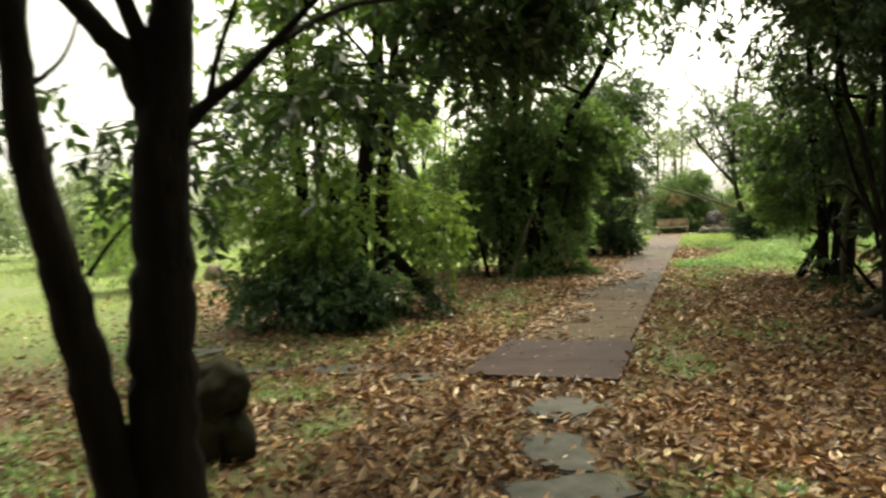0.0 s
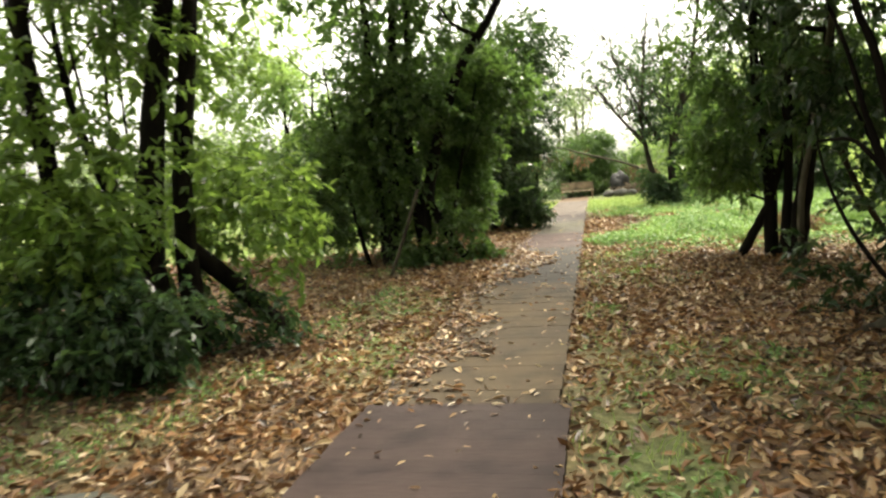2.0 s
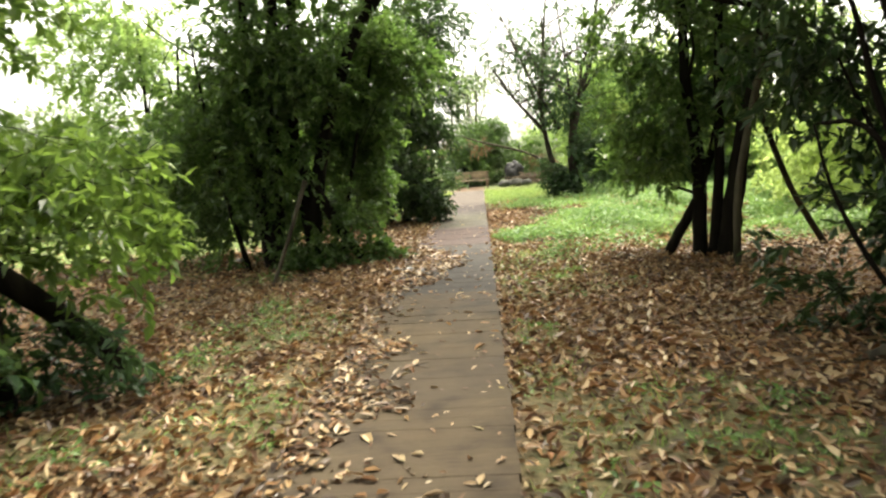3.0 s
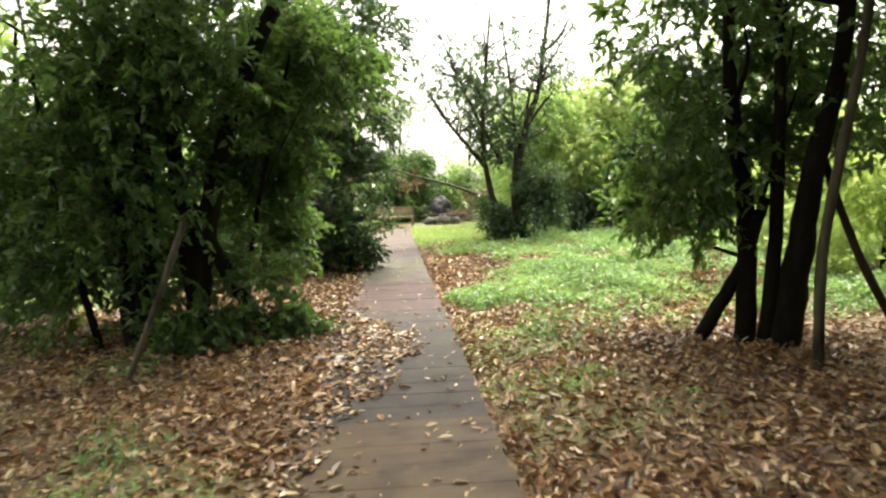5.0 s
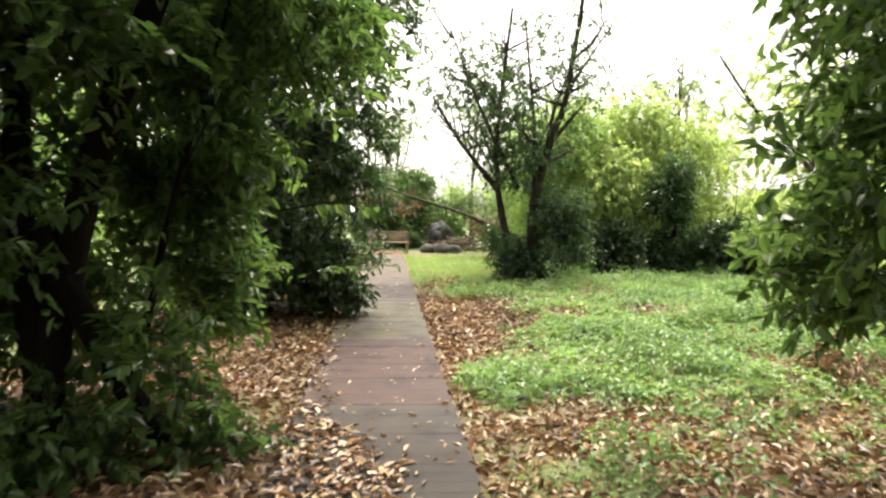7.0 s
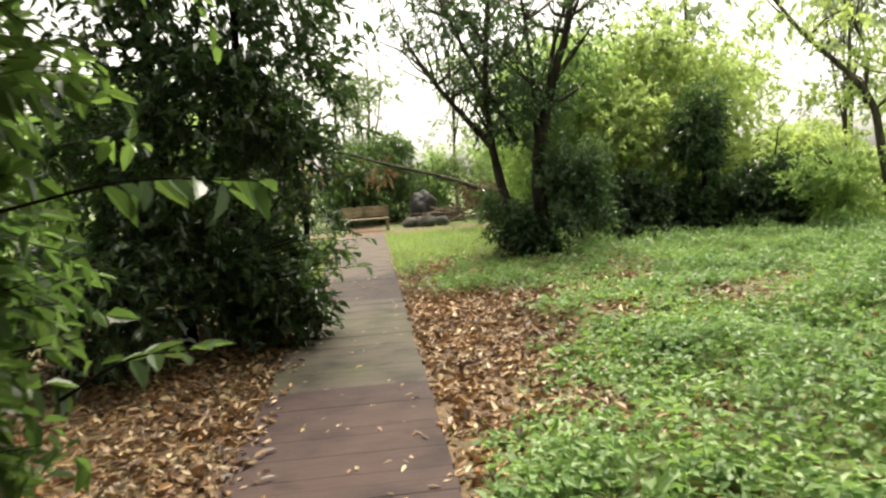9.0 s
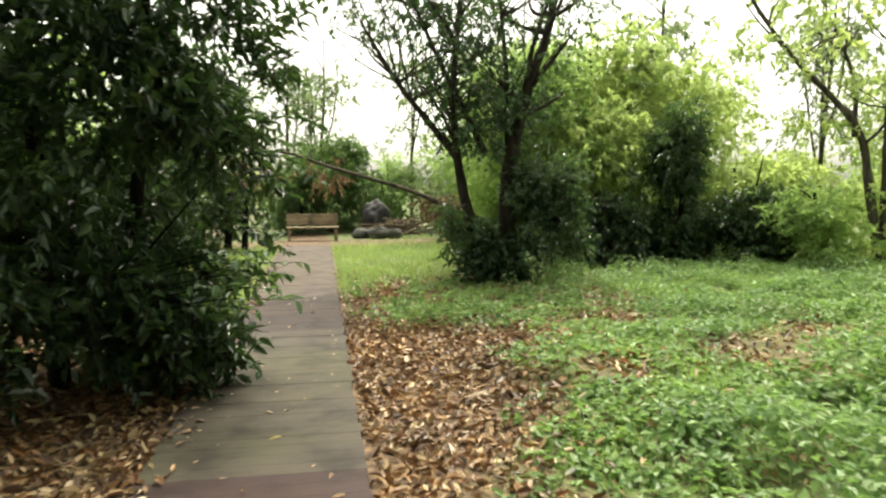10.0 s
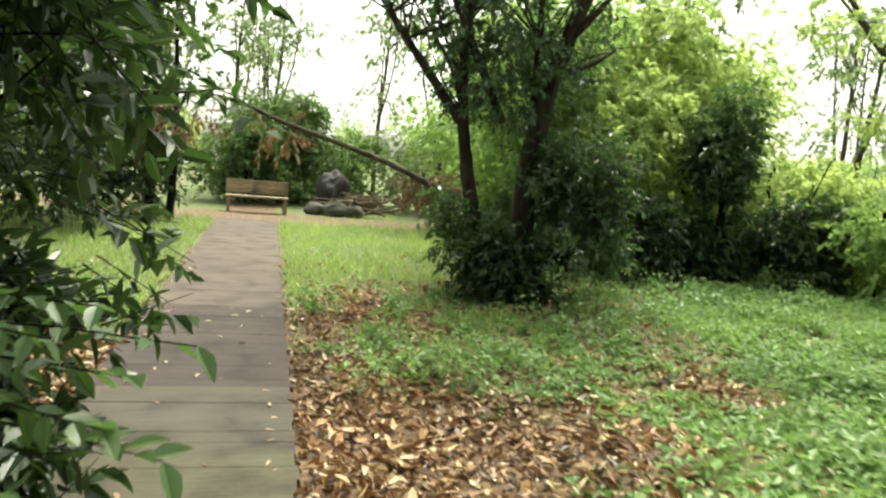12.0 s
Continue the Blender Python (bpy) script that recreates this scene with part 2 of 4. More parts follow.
def tree(name, base, stems, lumps, leaf, label, leaf_mat, bark_mat, category="tree", shape=LEAF_FOUR, group="", side_limbs=3, fine=False, twiggy=True, **how):
    """A tree or bush: stems are rows of (control points relative to the base, first radius, last radius); lumps are in the world."""
    root = thing(name, base, label, category, group)
    for pts, r0, r1 in stems:
        line = smooth_line(pts, 6)
        line[1:-1] += rng.standard_normal((len(line) - 2, 3)) * r0 * 0.04
        if pts[0][2] < 0.15:
            line = np.vstack([line[0] - np.array([0, 0, 0.12]), line])
        trunk = tubes_mesh("trunk" if r0 > 0.05 else "branch", [(line, r0, r1)], bark_mat, root, sides=10 if r0 > 0.05 else 6)
        bits = []
        for k in range(side_limbs if r0 > 0.03 else 0):
            i = min(int(len(line) * (0.45 + 0.5 * rng.random())), len(line) - 2)
            q = line[i]
            out = unit(1)[0]
            out[2] = abs(out[2]) * 0.8 + 0.45
            ln = 0.5 + 0.7 * rng.random()
            tubes_mesh("limb", [(smooth_line([q, q + out * ln * 0.5 + unit(1)[0] * 0.12, q + out * ln], 4), r0 * 0.3, r0 * 0.1)], bark_mat, trunk, sides=6)
            if fine:
                spray(q, out / np.linalg.norm(out), ln * 1.1, 0.014, 2, bits)
        if bits:
            tagged(tubes_mesh("fine_branching", bits, bark_mat, trunk, sides=4), kind="stuff")
    if lumps:
        v, f, ta, tb = crown_arrays(lumps, leaf, shape, **how)
        off = np.array(base, float)
        crown = mesh_part("crown", np_mesh("crown", v - off, f), leaf_mat, root, "leafy crown")
        tagged(crown, kind="stuff")
        if twiggy:
            tv, tf = sticks(ta - off, tb - off, 0.004)
            tagged(mesh_part("twig_work", np_mesh("twig_work", tv, tf), bark_mat, crown), kind="stuff")
    return root


# ---- materials ----
def material(name):
    m = bpy.data.materials.new(name)
    m.use_nodes = True
    return m, m.node_tree.nodes, m.node_tree.links, m.node_tree.nodes["Principled BSDF"]


def ramp(nodes, stops):
    r = nodes.new("ShaderNodeValToRGB")
    e = r.color_ramp.elements
    while len(e) < len(stops):
        e.new(0.5)
    for k, (p, c) in zip(e, stops):
        k.position, k.color = p, (*c, 1)
    return r


def tex_noise(nodes, links, scale, detail=4.0, coords="Object", stretch=None):
    co = nodes.new("ShaderNodeTexCoord")
    nz = nodes.new("ShaderNodeTexNoise")
    nz.inputs["Scale"].default_value, nz.inputs["Detail"].default_value = scale, detail
    out = nodes.new("ShaderNodeNewGeometry").outputs["Position"] if coords == "World" else co.outputs[coords]
    if stretch:
        mp = nodes.new("ShaderNodeMapping")
        mp.inputs["Scale"].default_value = stretch
        links.new(out, mp.inputs[0])
        out = mp.outputs[0]
    links.new(out, nz.inputs["Vector"])
    return nz


def bump(nodes, links, value, bsdf, strength, distance):
    b = nodes.new("ShaderNodeBump")
    b.inputs["Strength"].default_value, b.inputs["Distance"].default_value = strength, distance
    links.new(value, b.inputs["Height"])
    links.new(b.outputs[0], bsdf.inputs["Normal"])


def leaf_material(name, colours, through_colour, share=0.35, rough=0.42):
    """A leaf: each blade its own tint, part of the light comes through it."""
    m, n, l, p = material(name)
    geo = n.new("ShaderNodeNewGeometry")
    r = ramp(n, [(i / (len(colours) - 1), c) for i, c in enumerate(colours)])
    l.new(geo.outputs["Random Per Island"], r.inputs[0])
    big = n.new("ShaderNodeTexNoise")
    big.inputs["Scale"].default_value = 0.9
    l.new(geo.outputs["Position"], big.inputs["Vector"])
    tint = ramp(n, [(0.3, (0.75, 0.8, 0.75)), (0.7, (1.2, 1.15, 0.95))])
    l.new(big.outputs[0], tint.inputs[0])
    mix = n.new("ShaderNodeMix")
    mix.data_type, mix.blend_type = "RGBA", "MULTIPLY"
    mix.inputs[0].default_value = 1.0
    l.new(r.outputs[0], mix.inputs[6])
    l.new(tint.outputs[0], mix.inputs[7])
    l.new(mix.outputs[2], p.inputs["Base Color"])
    p.inputs["Roughness"].default_value = rough
    tr = n.new("ShaderNodeBsdfTranslucent")
    tm = n.new("ShaderNodeMix")
    tm.data_type, tm.blend_type = "RGBA", "MULTIPLY"
    tm.inputs[0].default_value = 1.0
    tm.inputs[7].default_value = (*through_colour, 1)
    l.new(tint.outputs[0], tm.inputs[6])
    l.new(tm.outputs[2], tr.inputs[0])
    ms = n.new("ShaderNodeMixShader")
    ms.inputs[0].default_value = share
    l.new(p.outputs[0], ms.inputs[1])
    l.new(tr.outputs[0], ms.inputs[2])
    l.new(ms.outputs[0], n["Material Output"].inputs[0])
    return m


def bark_material(name, dark, light, rough=0.9):
    m, n, l, p = material(name)
    nz = tex_noise(n, l, 9, 6, "World", (1, 1, 0.25))
    r = ramp(n, [(0.3, dark), (0.72, light)])
    l.new(nz.outputs[0], r.inputs[0])
    l.new(r.outputs[0], p.inputs["Base Color"])
    p.inputs["Roughness"].default_value = rough
    p.inputs["Specular IOR Level"].default_value = 0.12
    fine = tex_noise(n, l, 45, 5, "World", (1, 1, 0.2))
    bump(n, l, fine.outputs[0], p, 0.7, 0.02)
    return m


# dark_bark is darker than real bark: the trunks' shade is put into it
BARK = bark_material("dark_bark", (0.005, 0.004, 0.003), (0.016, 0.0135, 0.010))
BARK_PALE = bark_material("mossy_bark", (0.028, 0.024, 0.018), (0.112, 0.100, 0.072))
BARK_BROWN = bark_material("brown_bark", (0.016, 0.013, 0.01), (0.06, 0.051, 0.038))
DEADWOOD = bark_material("dead_wood", (0.068, 0.053, 0.038), (0.225, 0.180, 0.135))
LAUREL = leaf_material("laurel_leaf", [(0.012, 0.028, 0.014), (0.021, 0.046, 0.022), (0.036, 0.07, 0.032), (0.075, 0.115, 0.055)], (0.1, 0.2, 0.05), 0.2, 0.32)
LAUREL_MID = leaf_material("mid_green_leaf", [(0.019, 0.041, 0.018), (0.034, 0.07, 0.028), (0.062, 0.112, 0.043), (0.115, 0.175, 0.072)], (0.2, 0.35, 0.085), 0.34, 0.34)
LAUREL_LIGHT = leaf_material("light_leaf", [(0.08, 0.155, 0.05), (0.14, 0.24, 0.078), (0.22, 0.325, 0.12)], (0.42, 0.6, 0.2), 0.45)
YELLOW_GREEN = leaf_material("yellow_green_leaf", [(0.16, 0.235, 0.075), (0.25, 0.33, 0.11), (0.34, 0.41, 0.17)], (0.52, 0.66, 0.25), 0.48)
GREY_GREEN = leaf_material("grey_green_leaf", [(0.075, 0.115, 0.06), (0.125, 0.175, 0.095), (0.19, 0.24, 0.14)], (0.3, 0.4, 0.2), 0.38)
IVY = leaf_material("ivy_leaf", [(0.018, 0.042, 0.022), (0.034, 0.07, 0.036), (0.07, 0.12, 0.06)], (0.14, 0.25, 0.085), 0.27, 0.27)
LAUREL_NEAR = leaf_material("glossy_leaf", [(0.03, 0.062, 0.034), (0.05, 0.095, 0.05), (0.08, 0.14, 0.07), (0.15, 0.24, 0.09)], (0.2, 0.36, 0.09), 0.25, 0.3)
LAUREL_YOUNG = leaf_material("fresh_green_leaf", [(0.03, 0.065, 0.022), (0.056, 0.11, 0.034), (0.1, 0.17, 0.05), (0.16, 0.235, 0.085)], (0.32, 0.5, 0.11), 0.42, 0.36)
DEAD_LEAF = leaf_material("dead_leaf", [(0.08, 0.045, 0.03), (0.18, 0.1, 0.06), (0.27, 0.18, 0.11), (0.36, 0.27, 0.18)], (0.25, 0.14, 0.08), 0.15, 0.7)
LITTER = leaf_material("fallen_leaf", [(0.02, 0.009, 0.005), (0.07, 0.03, 0.014), (0.2, 0.092, 0.04), (0.36, 0.21, 0.11), (0.56, 0.44, 0.31), (0.12, 0.04, 0.016), (0.44, 0.3, 0.18)], (0.24, 0.13, 0.06), 0.1, 0.45)
STRAW = leaf_material("dry_grass_blade", [(0.13, 0.085, 0.045), (0.26, 0.185, 0.11), (0.4, 0.31, 0.2)], (0.2, 0.14, 0.08), 0.15, 0.6)
GRASS = leaf_material("grass_blade", [(0.16, 0.24, 0.082), (0.245, 0.345, 0.12), (0.37, 0.45, 0.2)], (0.4, 0.55, 0.18), 0.32, 0.6)
COVER = leaf_material("cover_leaf", [(0.06, 0.13, 0.046), (0.115, 0.21, 0.072), (0.21, 0.31, 0.125)], (0.26, 0.43, 0.13), 0.32, 0.5)


def ground_material():
    m, n, l, p = material("woodland_soil")
    att = n.new("ShaderNodeAttribute")
    att.attribute_name = "green"
    a = tex_noise(n, l, 14, 8, "World")
    soil = ramp(n, [(0.3, (0.035, 0.022, 0.014)), (0.5, (0.1, 0.06, 0.033)), (0.68, (0.2, 0.13, 0.07))])
    l.new(a.outputs[0], soil.inputs[0])
    b = tex_noise(n, l, 22, 8, "World")
    turf = ramp(n, [(0.3, (0.045, 0.06, 0.02)), (0.55, (0.09, 0.12, 0.036)), (0.75, (0.15, 0.17, 0.065))])
    l.new(b.outputs[0], turf.inputs[0])
    mx = n.new("ShaderNodeMix")
    mx.data_type = "RGBA"
    l.new(att.outputs["Fac"], mx.inputs[0])
    l.new(soil.outputs[0], mx.inputs[6])
    l.new(turf.outputs[0], mx.inputs[7])
    l.new(mx.outputs[2], p.inputs["Base Color"])
    p.inputs["Roughness"].default_value = 0.95
    bump(n, l, a.outputs[0], p, 0.8, 0.05)
    return m


def board_material(name, a, b, c):
    """Weathered boards: long grain, algae and tread marks in patches along the path, each board its own tint."""
    m, n, l, p = material(name)
    g = tex_noise(n, l, 5, 7, "Object", (1.5, 22, 6))
    big = tex_noise(n, l, 0.55, 4, "World")
    r = ramp(n, [(0.3, a), (0.52, b), (0.7, c)])
    l.new(big.outputs[0], r.inputs[0])
    grain = ramp(n, [(0.25, (0.68, 0.66, 0.64)), (0.75, (1.16, 1.15, 1.13))])
    l.new(g.outputs[0], grain.inputs[0])
    spots = tex_noise(n, l, 3.2, 9, "World")
    stain = ramp(n, [(0.3, (0.5, 0.5, 0.5)), (0.48, (0.95, 0.94, 0.92)), (0.7, (1.15, 1.17, 1.1))])
    l.new(spots.outputs[0], stain.inputs[0])
    dirty = n.new("ShaderNodeMix")
    dirty.data_type, dirty.blend_type = "RGBA", "MULTIPLY"
    dirty.inputs[0].default_value = 1
    l.new(grain.outputs[0], dirty.inputs[6])
    l.new(stain.outputs[0], dirty.inputs[7])
    mx = n.new("ShaderNodeMix")
    mx.data_type, mx.blend_type = "RGBA", "MULTIPLY"
    mx.inputs[0].default_value = 1
    l.new(r.outputs[0], mx.inputs[6])
    l.new(dirty.outputs[2], mx.inputs[7])
    info = n.new("ShaderNodeObjectInfo")
    tint = ramp(n, [(0, (0.92, 0.92, 0.93)), (1, (1.08, 1.07, 1.05))])
    l.new(info.outputs["Random"], tint.inputs[0])
    m2 = n.new("ShaderNodeMix")
    m2.data_type, m2.blend_type = "RGBA", "MULTIPLY"
    m2.inputs[0].default_value = 1
    l.new(mx.outputs[2], m2.inputs[6])
    l.new(tint.outputs[0], m2.inputs[7])
    l.new(m2.outputs[2], p.inputs["Base Color"])
    rr = ramp(n, [(0.3, (0.72, 0.72, 0.72)), (0.7, (0.9, 0.9, 0.9))])
    p.inputs["Specular IOR Level"].default_value = 0.22
    l.new(big.outputs[0], rr.inputs[0])
    l.new(rr.outputs[0], p.inputs["Roughness"])
    bump(n, l, g.outputs[0], p, 0.4, 0.006)
    return m


PANEL = board_material("red_brown_board", (0.036, 0.024, 0.025), (0.05, 0.034, 0.034), (0.06, 0.043, 0.041))
DIRTY = board_material("dirt_covered_board", (0.058, 0.041, 0.027), (0.077, 0.058, 0.039), (0.097, 0.073, 0.048))
GREY_BOARD = board_material("grey_board", (0.03, 0.026, 0.025), (0.042, 0.036, 0.034), (0.056, 0.048, 0.044))
MAUVE = board_material("mauve_brown_board", (0.038, 0.023, 0.024), (0.052, 0.033, 0.032), (0.07, 0.049, 0.045))
ALGAE = board_material("algae_stained_board", (0.058, 0.047, 0.042), (0.068, 0.06, 0.048), (0.067, 0.07, 0.042))
DARK_BOARD = board_material("dark_mauve_board", (0.040, 0.029, 0.030), (0.053, 0.040, 0.040), (0.068, 0.054, 0.051))
PINKISH = board_material("pinkish_grey_board", (0.072, 0.056, 0.050), (0.092, 0.073, 0.065), (0.11, 0.09, 0.079))
SECTIONS = ((4.7, DIRTY), (8.7, GREY_BOARD), (11.5, MAUVE), (15.2, ALGAE), (17.6, DARK_BOARD), (99, PINKISH))


def stone_material(name, a, b):
    m, n, l, p = material(name)
    nz = tex_noise(n, l, 6, 8, "World")
    r = ramp(n, [(0.3, a), (0.7, b)])
    l.new(nz.outputs[0], r.inputs[0])
    l.new(r.outputs[0], p.inputs["Base Color"])
    p.inputs["Roughness"].default_value = 0.8
    bump(n, l, nz.outputs[0], p, 0.6, 0.02)
    return m


STONE = stone_material("mossy_flagstone", (0.026, 0.029, 0.022), (0.085, 0.084, 0.072))
MOSS_STUMP = stone_material("mossy_stump", (0.007, 0.008, 0.004), (0.032, 0.03, 0.017))
MOSS_STUMP.node_tree.nodes["Principled BSDF"].inputs["Specular IOR Level"].default_value = 0.12
TARP = stone_material("dark_tarpaulin", (0.013, 0.013, 0.014), (0.034, 0.033, 0.034))
TEAL = stone_material("teal_roof_sheet", (0.2, 0.55, 0.5), (0.35, 0.7, 0.65))
PLASTER = stone_material("pale_wall", (0.45, 0.44, 0.4), (0.6, 0.58, 0.52))
BENCH_WOOD = board_material("bench_board", (0.240, 0.192, 0.144), (0.288, 0.232, 0.176), (0.336, 0.288, 0.216))
PLASTIC = stone_material("grubby_paper", (0.3, 0.3, 0.29), (0.5, 0.5, 0.5))

# ---- ground ----
def ground():
    def axis(lo, hi, fine_lo, fine_hi, d):
        a = np.arange(fine_lo, fine_hi + 1e-6, d)
        left = fine_lo - np.geomspace(d * 2, fine_lo - lo, 28)[::-1]
        right = fine_hi + np.geomspace(d * 2, hi - fine_hi, 28)
        return np.concatenate([left, a, right])
    xs, ys = axis(-900, 900, -10, 22, 0.2), axis(-900, 900, -3, 38, 0.2)
    X, Y = np.meshgrid(xs, ys, indexing="ij")
    Z = height(X, Y)
    nx, ny = X.shape
    v = np.stack([X, Y, Z], -1).reshape(-1, 3)
    i, j = np.meshgrid(np.arange(nx - 1), np.arange(ny - 1), indexing="ij")
    f = np.stack([i * ny + j, (i + 1) * ny + j, (i + 1) * ny + j + 1, i * ny + j + 1], -1).reshape(-1, 4)
    me = np_mesh("ground", v, f, True)
    g = me.attributes.new("green", "FLOAT", "POINT")
    g.data.foreach_set("value", greenness(X, Y).ravel().astype(np.float32))
    ob = mesh_part("ground", me, ground_material())
    return tagged(ob, "woodland ground of brown leaf mould and rough grass", "ground", kind="structure")


ground()


def scatter(x0, x1, y0, y1, per_m2, weight):
    """Places over a rectangle of the plan, thinned by weight(x, y)."""
    n = int((x1 - x0) * (y1 - y0) * per_m2)
    x, y = x0 + (x1 - x0) * rng.random(n), y0 + (y1 - y0) * rng.random(n)
    k = rng.random(n) < weight(x, y)
    return x[k], y[k]


def litter_weight(x, y):
    s, n = path_coords(x, y)
    g = greenness(x, y)
    near = (1 - 0.6 * step(2.5, 4.5, np.abs(n - 0.3))) * (1 - step(9, 14, np.abs(n)))
    on = (np.abs(n) < HALF + 0.02) & (s > -1.6)
    w = (1 - 0.86 * g) * near * (0.7 + 0.45 * value_noise(x, y, 0.8, 41))
    cover = 0.05 + 0.95 * np.exp(-((s - 6.7) / 1.5) ** 2) + 0.5 * np.exp(-((s - 1.2) / 2.6) ** 2)    # drifts from the trees' side
    reach = -HALF + cover * (s > 0) * (0.35 + 0.9 * value_noise(x, y, 0.5, 44))
    edge = reach - n + 0.35 * (value_noise(x, y, 0.23, 45) - 0.5)
    drift = 0.85 * step(-0.28, 0.3, edge) ** 2 * (s > 0) + 0.03 * value_noise(x, y, 0.6, 42) * (s < 9)
    drift = np.where((s > -0.1) & (s < 0.5) & (s > 0), drift + 0.05, drift)
    return np.where(on, drift, w) * np.where(s > 16, 0.5, 1)


STONES = ((0.74, 4.79, 0.31, 0.27, 10), (0.61, 3.98, 0.23, 0.37, 0), (0.56, 3.35, 0.36, 0.26, 15),
          (-0.93, 6.45, 0.4, 0.2, -8), (-0.29, 5.95, 0.25, 0.13, -20), (-1.75, 6.7, 0.36, 0.12, 5), (-2.7, 7.5, 0.36, 0.26, 0))


def fallen_leaves():
    x, y = scatter(-7, 15, 0.6, 27, 760, litter_weight)
    swept = np.zeros(len(x), bool)
    for cx, cy, rx, ry, turn in STONES:
        swept |= ((x - cx) / rx) ** 2 + ((y - cy) / ry) ** 2 < 0.85
    keep = ~swept | (rng.random(len(x)) < 0.12)
    x, y = x[keep], y[keep]
    n = len(x)
    a = rng.random(n) * 2 * np.pi
    s, nn = path_coords(x, y)
    on = (np.abs(nn) < HALF) & (s > -1.55) & (s < PATH_END)
    z = np.where(on, 0.036, height(x, y)) + 0.004 + 0.055 * rng.random(n) ** 2 * np.where(on, 0.2, 1)
    way = np.stack([np.cos(a), np.sin(a), 0.42 * rng.standard_normal(n) * np.where(on, 0.3, 1)], -1)
    nrm = np.array([0, 0, 1.0]) + rng.standard_normal((n, 3)) * np.where(on, 0.2, 0.8)[:, None]
    ln = 0.046 + 0.06 * rng.random(n) ** 1.4
    v, f = leaves(np.stack([x, y, z], -1), way, nrm, ln, ln * (0.34 + 0.2 * rng.random(n)), LEAF_SIX, 0.28, (rng.random(n) - 0.3) * 0.8)
    ob = mesh_part("fallen_leaves", np_mesh("fallen_leaves", v, f), LITTER)
    tagged(ob, "dry brown and tan fallen leaves covering the ground", "fallen leaves", kind="stuff")


fallen_leaves()


def grass():
    def w(x, y):
        s, n = path_coords(x, y)
        g = greenness(x, y)
        return g * (np.abs(n) > HALF + 0.05) * (1 - 0.55 * step(0.4, 0.6, value_noise(x, y, 0.5, 51)))
    for box, dens, h, wd in (((-9, 17, 3, 24), 260, 0.09, 0.006), ((4, 14, 21.5, 33), 430, 0.14, 0.011), ((-24, 2, 18, 40), 60, 0.12, 0.02)):
        x, y = scatter(*box, dens, w)
        n = len(x)
        way = np.stack([rng.standard_normal(n) * 0.45, rng.standard_normal(n) * 0.45, np.ones(n)], -1)
        nr = np.stack([rng.standard_normal(n), rng.standard_normal(n), 0.1 * np.ones(n)], -1)
        v, f = leaves(np.stack([x, y, height(x, y)], -1), way, nr, h * (0.5 + rng.random(n)), wd, BLADE, 0.1, 0.5 * rng.random(n))
        tagged(mesh_part("grass", np_mesh("grass", v, f), GRASS), "patchy bright green grass blades", "grass", kind="stuff")


grass()


def straw():
    """Dead grass lying in pale tangled tufts."""
    def w(x, y):
        s, n = path_coords(x, y)
        spots = np.maximum.reduce([blob(x, y, cx, cy, rx, ry) for cx, cy, rx, ry in ((3.0, 18.3, 0.8, 0.7), (3.4, 17.6, 0.7, 0.6), (0.6, 12.6, 0.8, 0.8), (1.6, 13.4, 0.7, 0.5), (4.0, 18.6, 0.5, 0.4))])
        return spots * (n < -HALF - 0.06) * step(0.25, 0.6, value_noise(x, y, 0.4, 71))
    x, y = scatter(-0.5, 5.0, 11.5, 19.5, 900, w)
    n = len(x)
    lean = np.repeat(rng.random(n // 12 + 1) * 2 * np.pi, 12)[:n] + rng.standard_normal(n) * 0.5
    way = np.stack([np.cos(lean), np.sin(lean), 0.1 + 0.5 * rng.random(n)], -1)
    nr = np.array([0, 0, 1.0]) + rng.standard_normal((n, 3)) * 0.5
    v, f = leaves(np.stack([x, y, height(x, y) + 0.01], -1), way, nr, 0.12 + 0.2 * rng.random(n), 0.006, BLADE, 0.1, 0.3 + 0.5 * rng.random(n))
    v[:, 2] = np.maximum(v[:, 2], height(v[:, 0], v[:, 1]) + 0.006)
    tagged(mesh_part("dry_grass", np_mesh("dry_grass", v, f), STRAW), "pale dry grass lying in tangled tufts", "dry grass", kind="stuff")


straw()


def ground_cover():
    """Low leafy weeds in tufts."""
    def w(x, y):
        s, n = path_coords(x, y)
        return greenness(x, y) * (np.abs(n) > HALF + 0.1) * step(0.12, 0.4, value_noise(x, y, 0.7, 61))
    for box, dens, leaf, tall in (((-4, 6.5, 3, 15), 40, 0.04, 0.11), ((5, 17, 12.5, 24), 105, 0.06, 0.3)):
        x, y = scatter(*box, dens, w)
        n = len(x)
        k = 12
        hz = tall * (0.12 + 1.5 * value_noise(x, y, 0.75, 62) ** 2) * (0.6 + 0.6 * rng.random(n))
        px = np.repeat(x, k) + rng.standard_normal(n * k) * 0.06
        py = np.repeat(y, k) + rng.standard_normal(n * k) * 0.05
        pz = np.repeat(height(x, y), k) + np.repeat(hz, k) * (0.15 + 0.85 * rng.random(n * k))
        a = rng.random(n * k) * 2 * np.pi
        way = np.stack([np.cos(a), np.sin(a), rng.standard_normal(n * k) * 0.5], -1)
        nr = np.array([0, 0, 1.0]) + rng.standard_normal((n * k, 3)) * 0.4
        ln = leaf * (0.7 + 0.8 * rng.random(n * k))
        v, f = leaves(np.stack([px, py, pz], -1), way, nr, ln, ln * 0.6, LEAF_FOUR, 0.2, 0.2)
        tagged(mesh_part("ground_cover", np_mesh("ground_cover", v, f), COVER), "low leafy green weeds growing in tufts", "weeds", kind="stuff")


ground_cover()

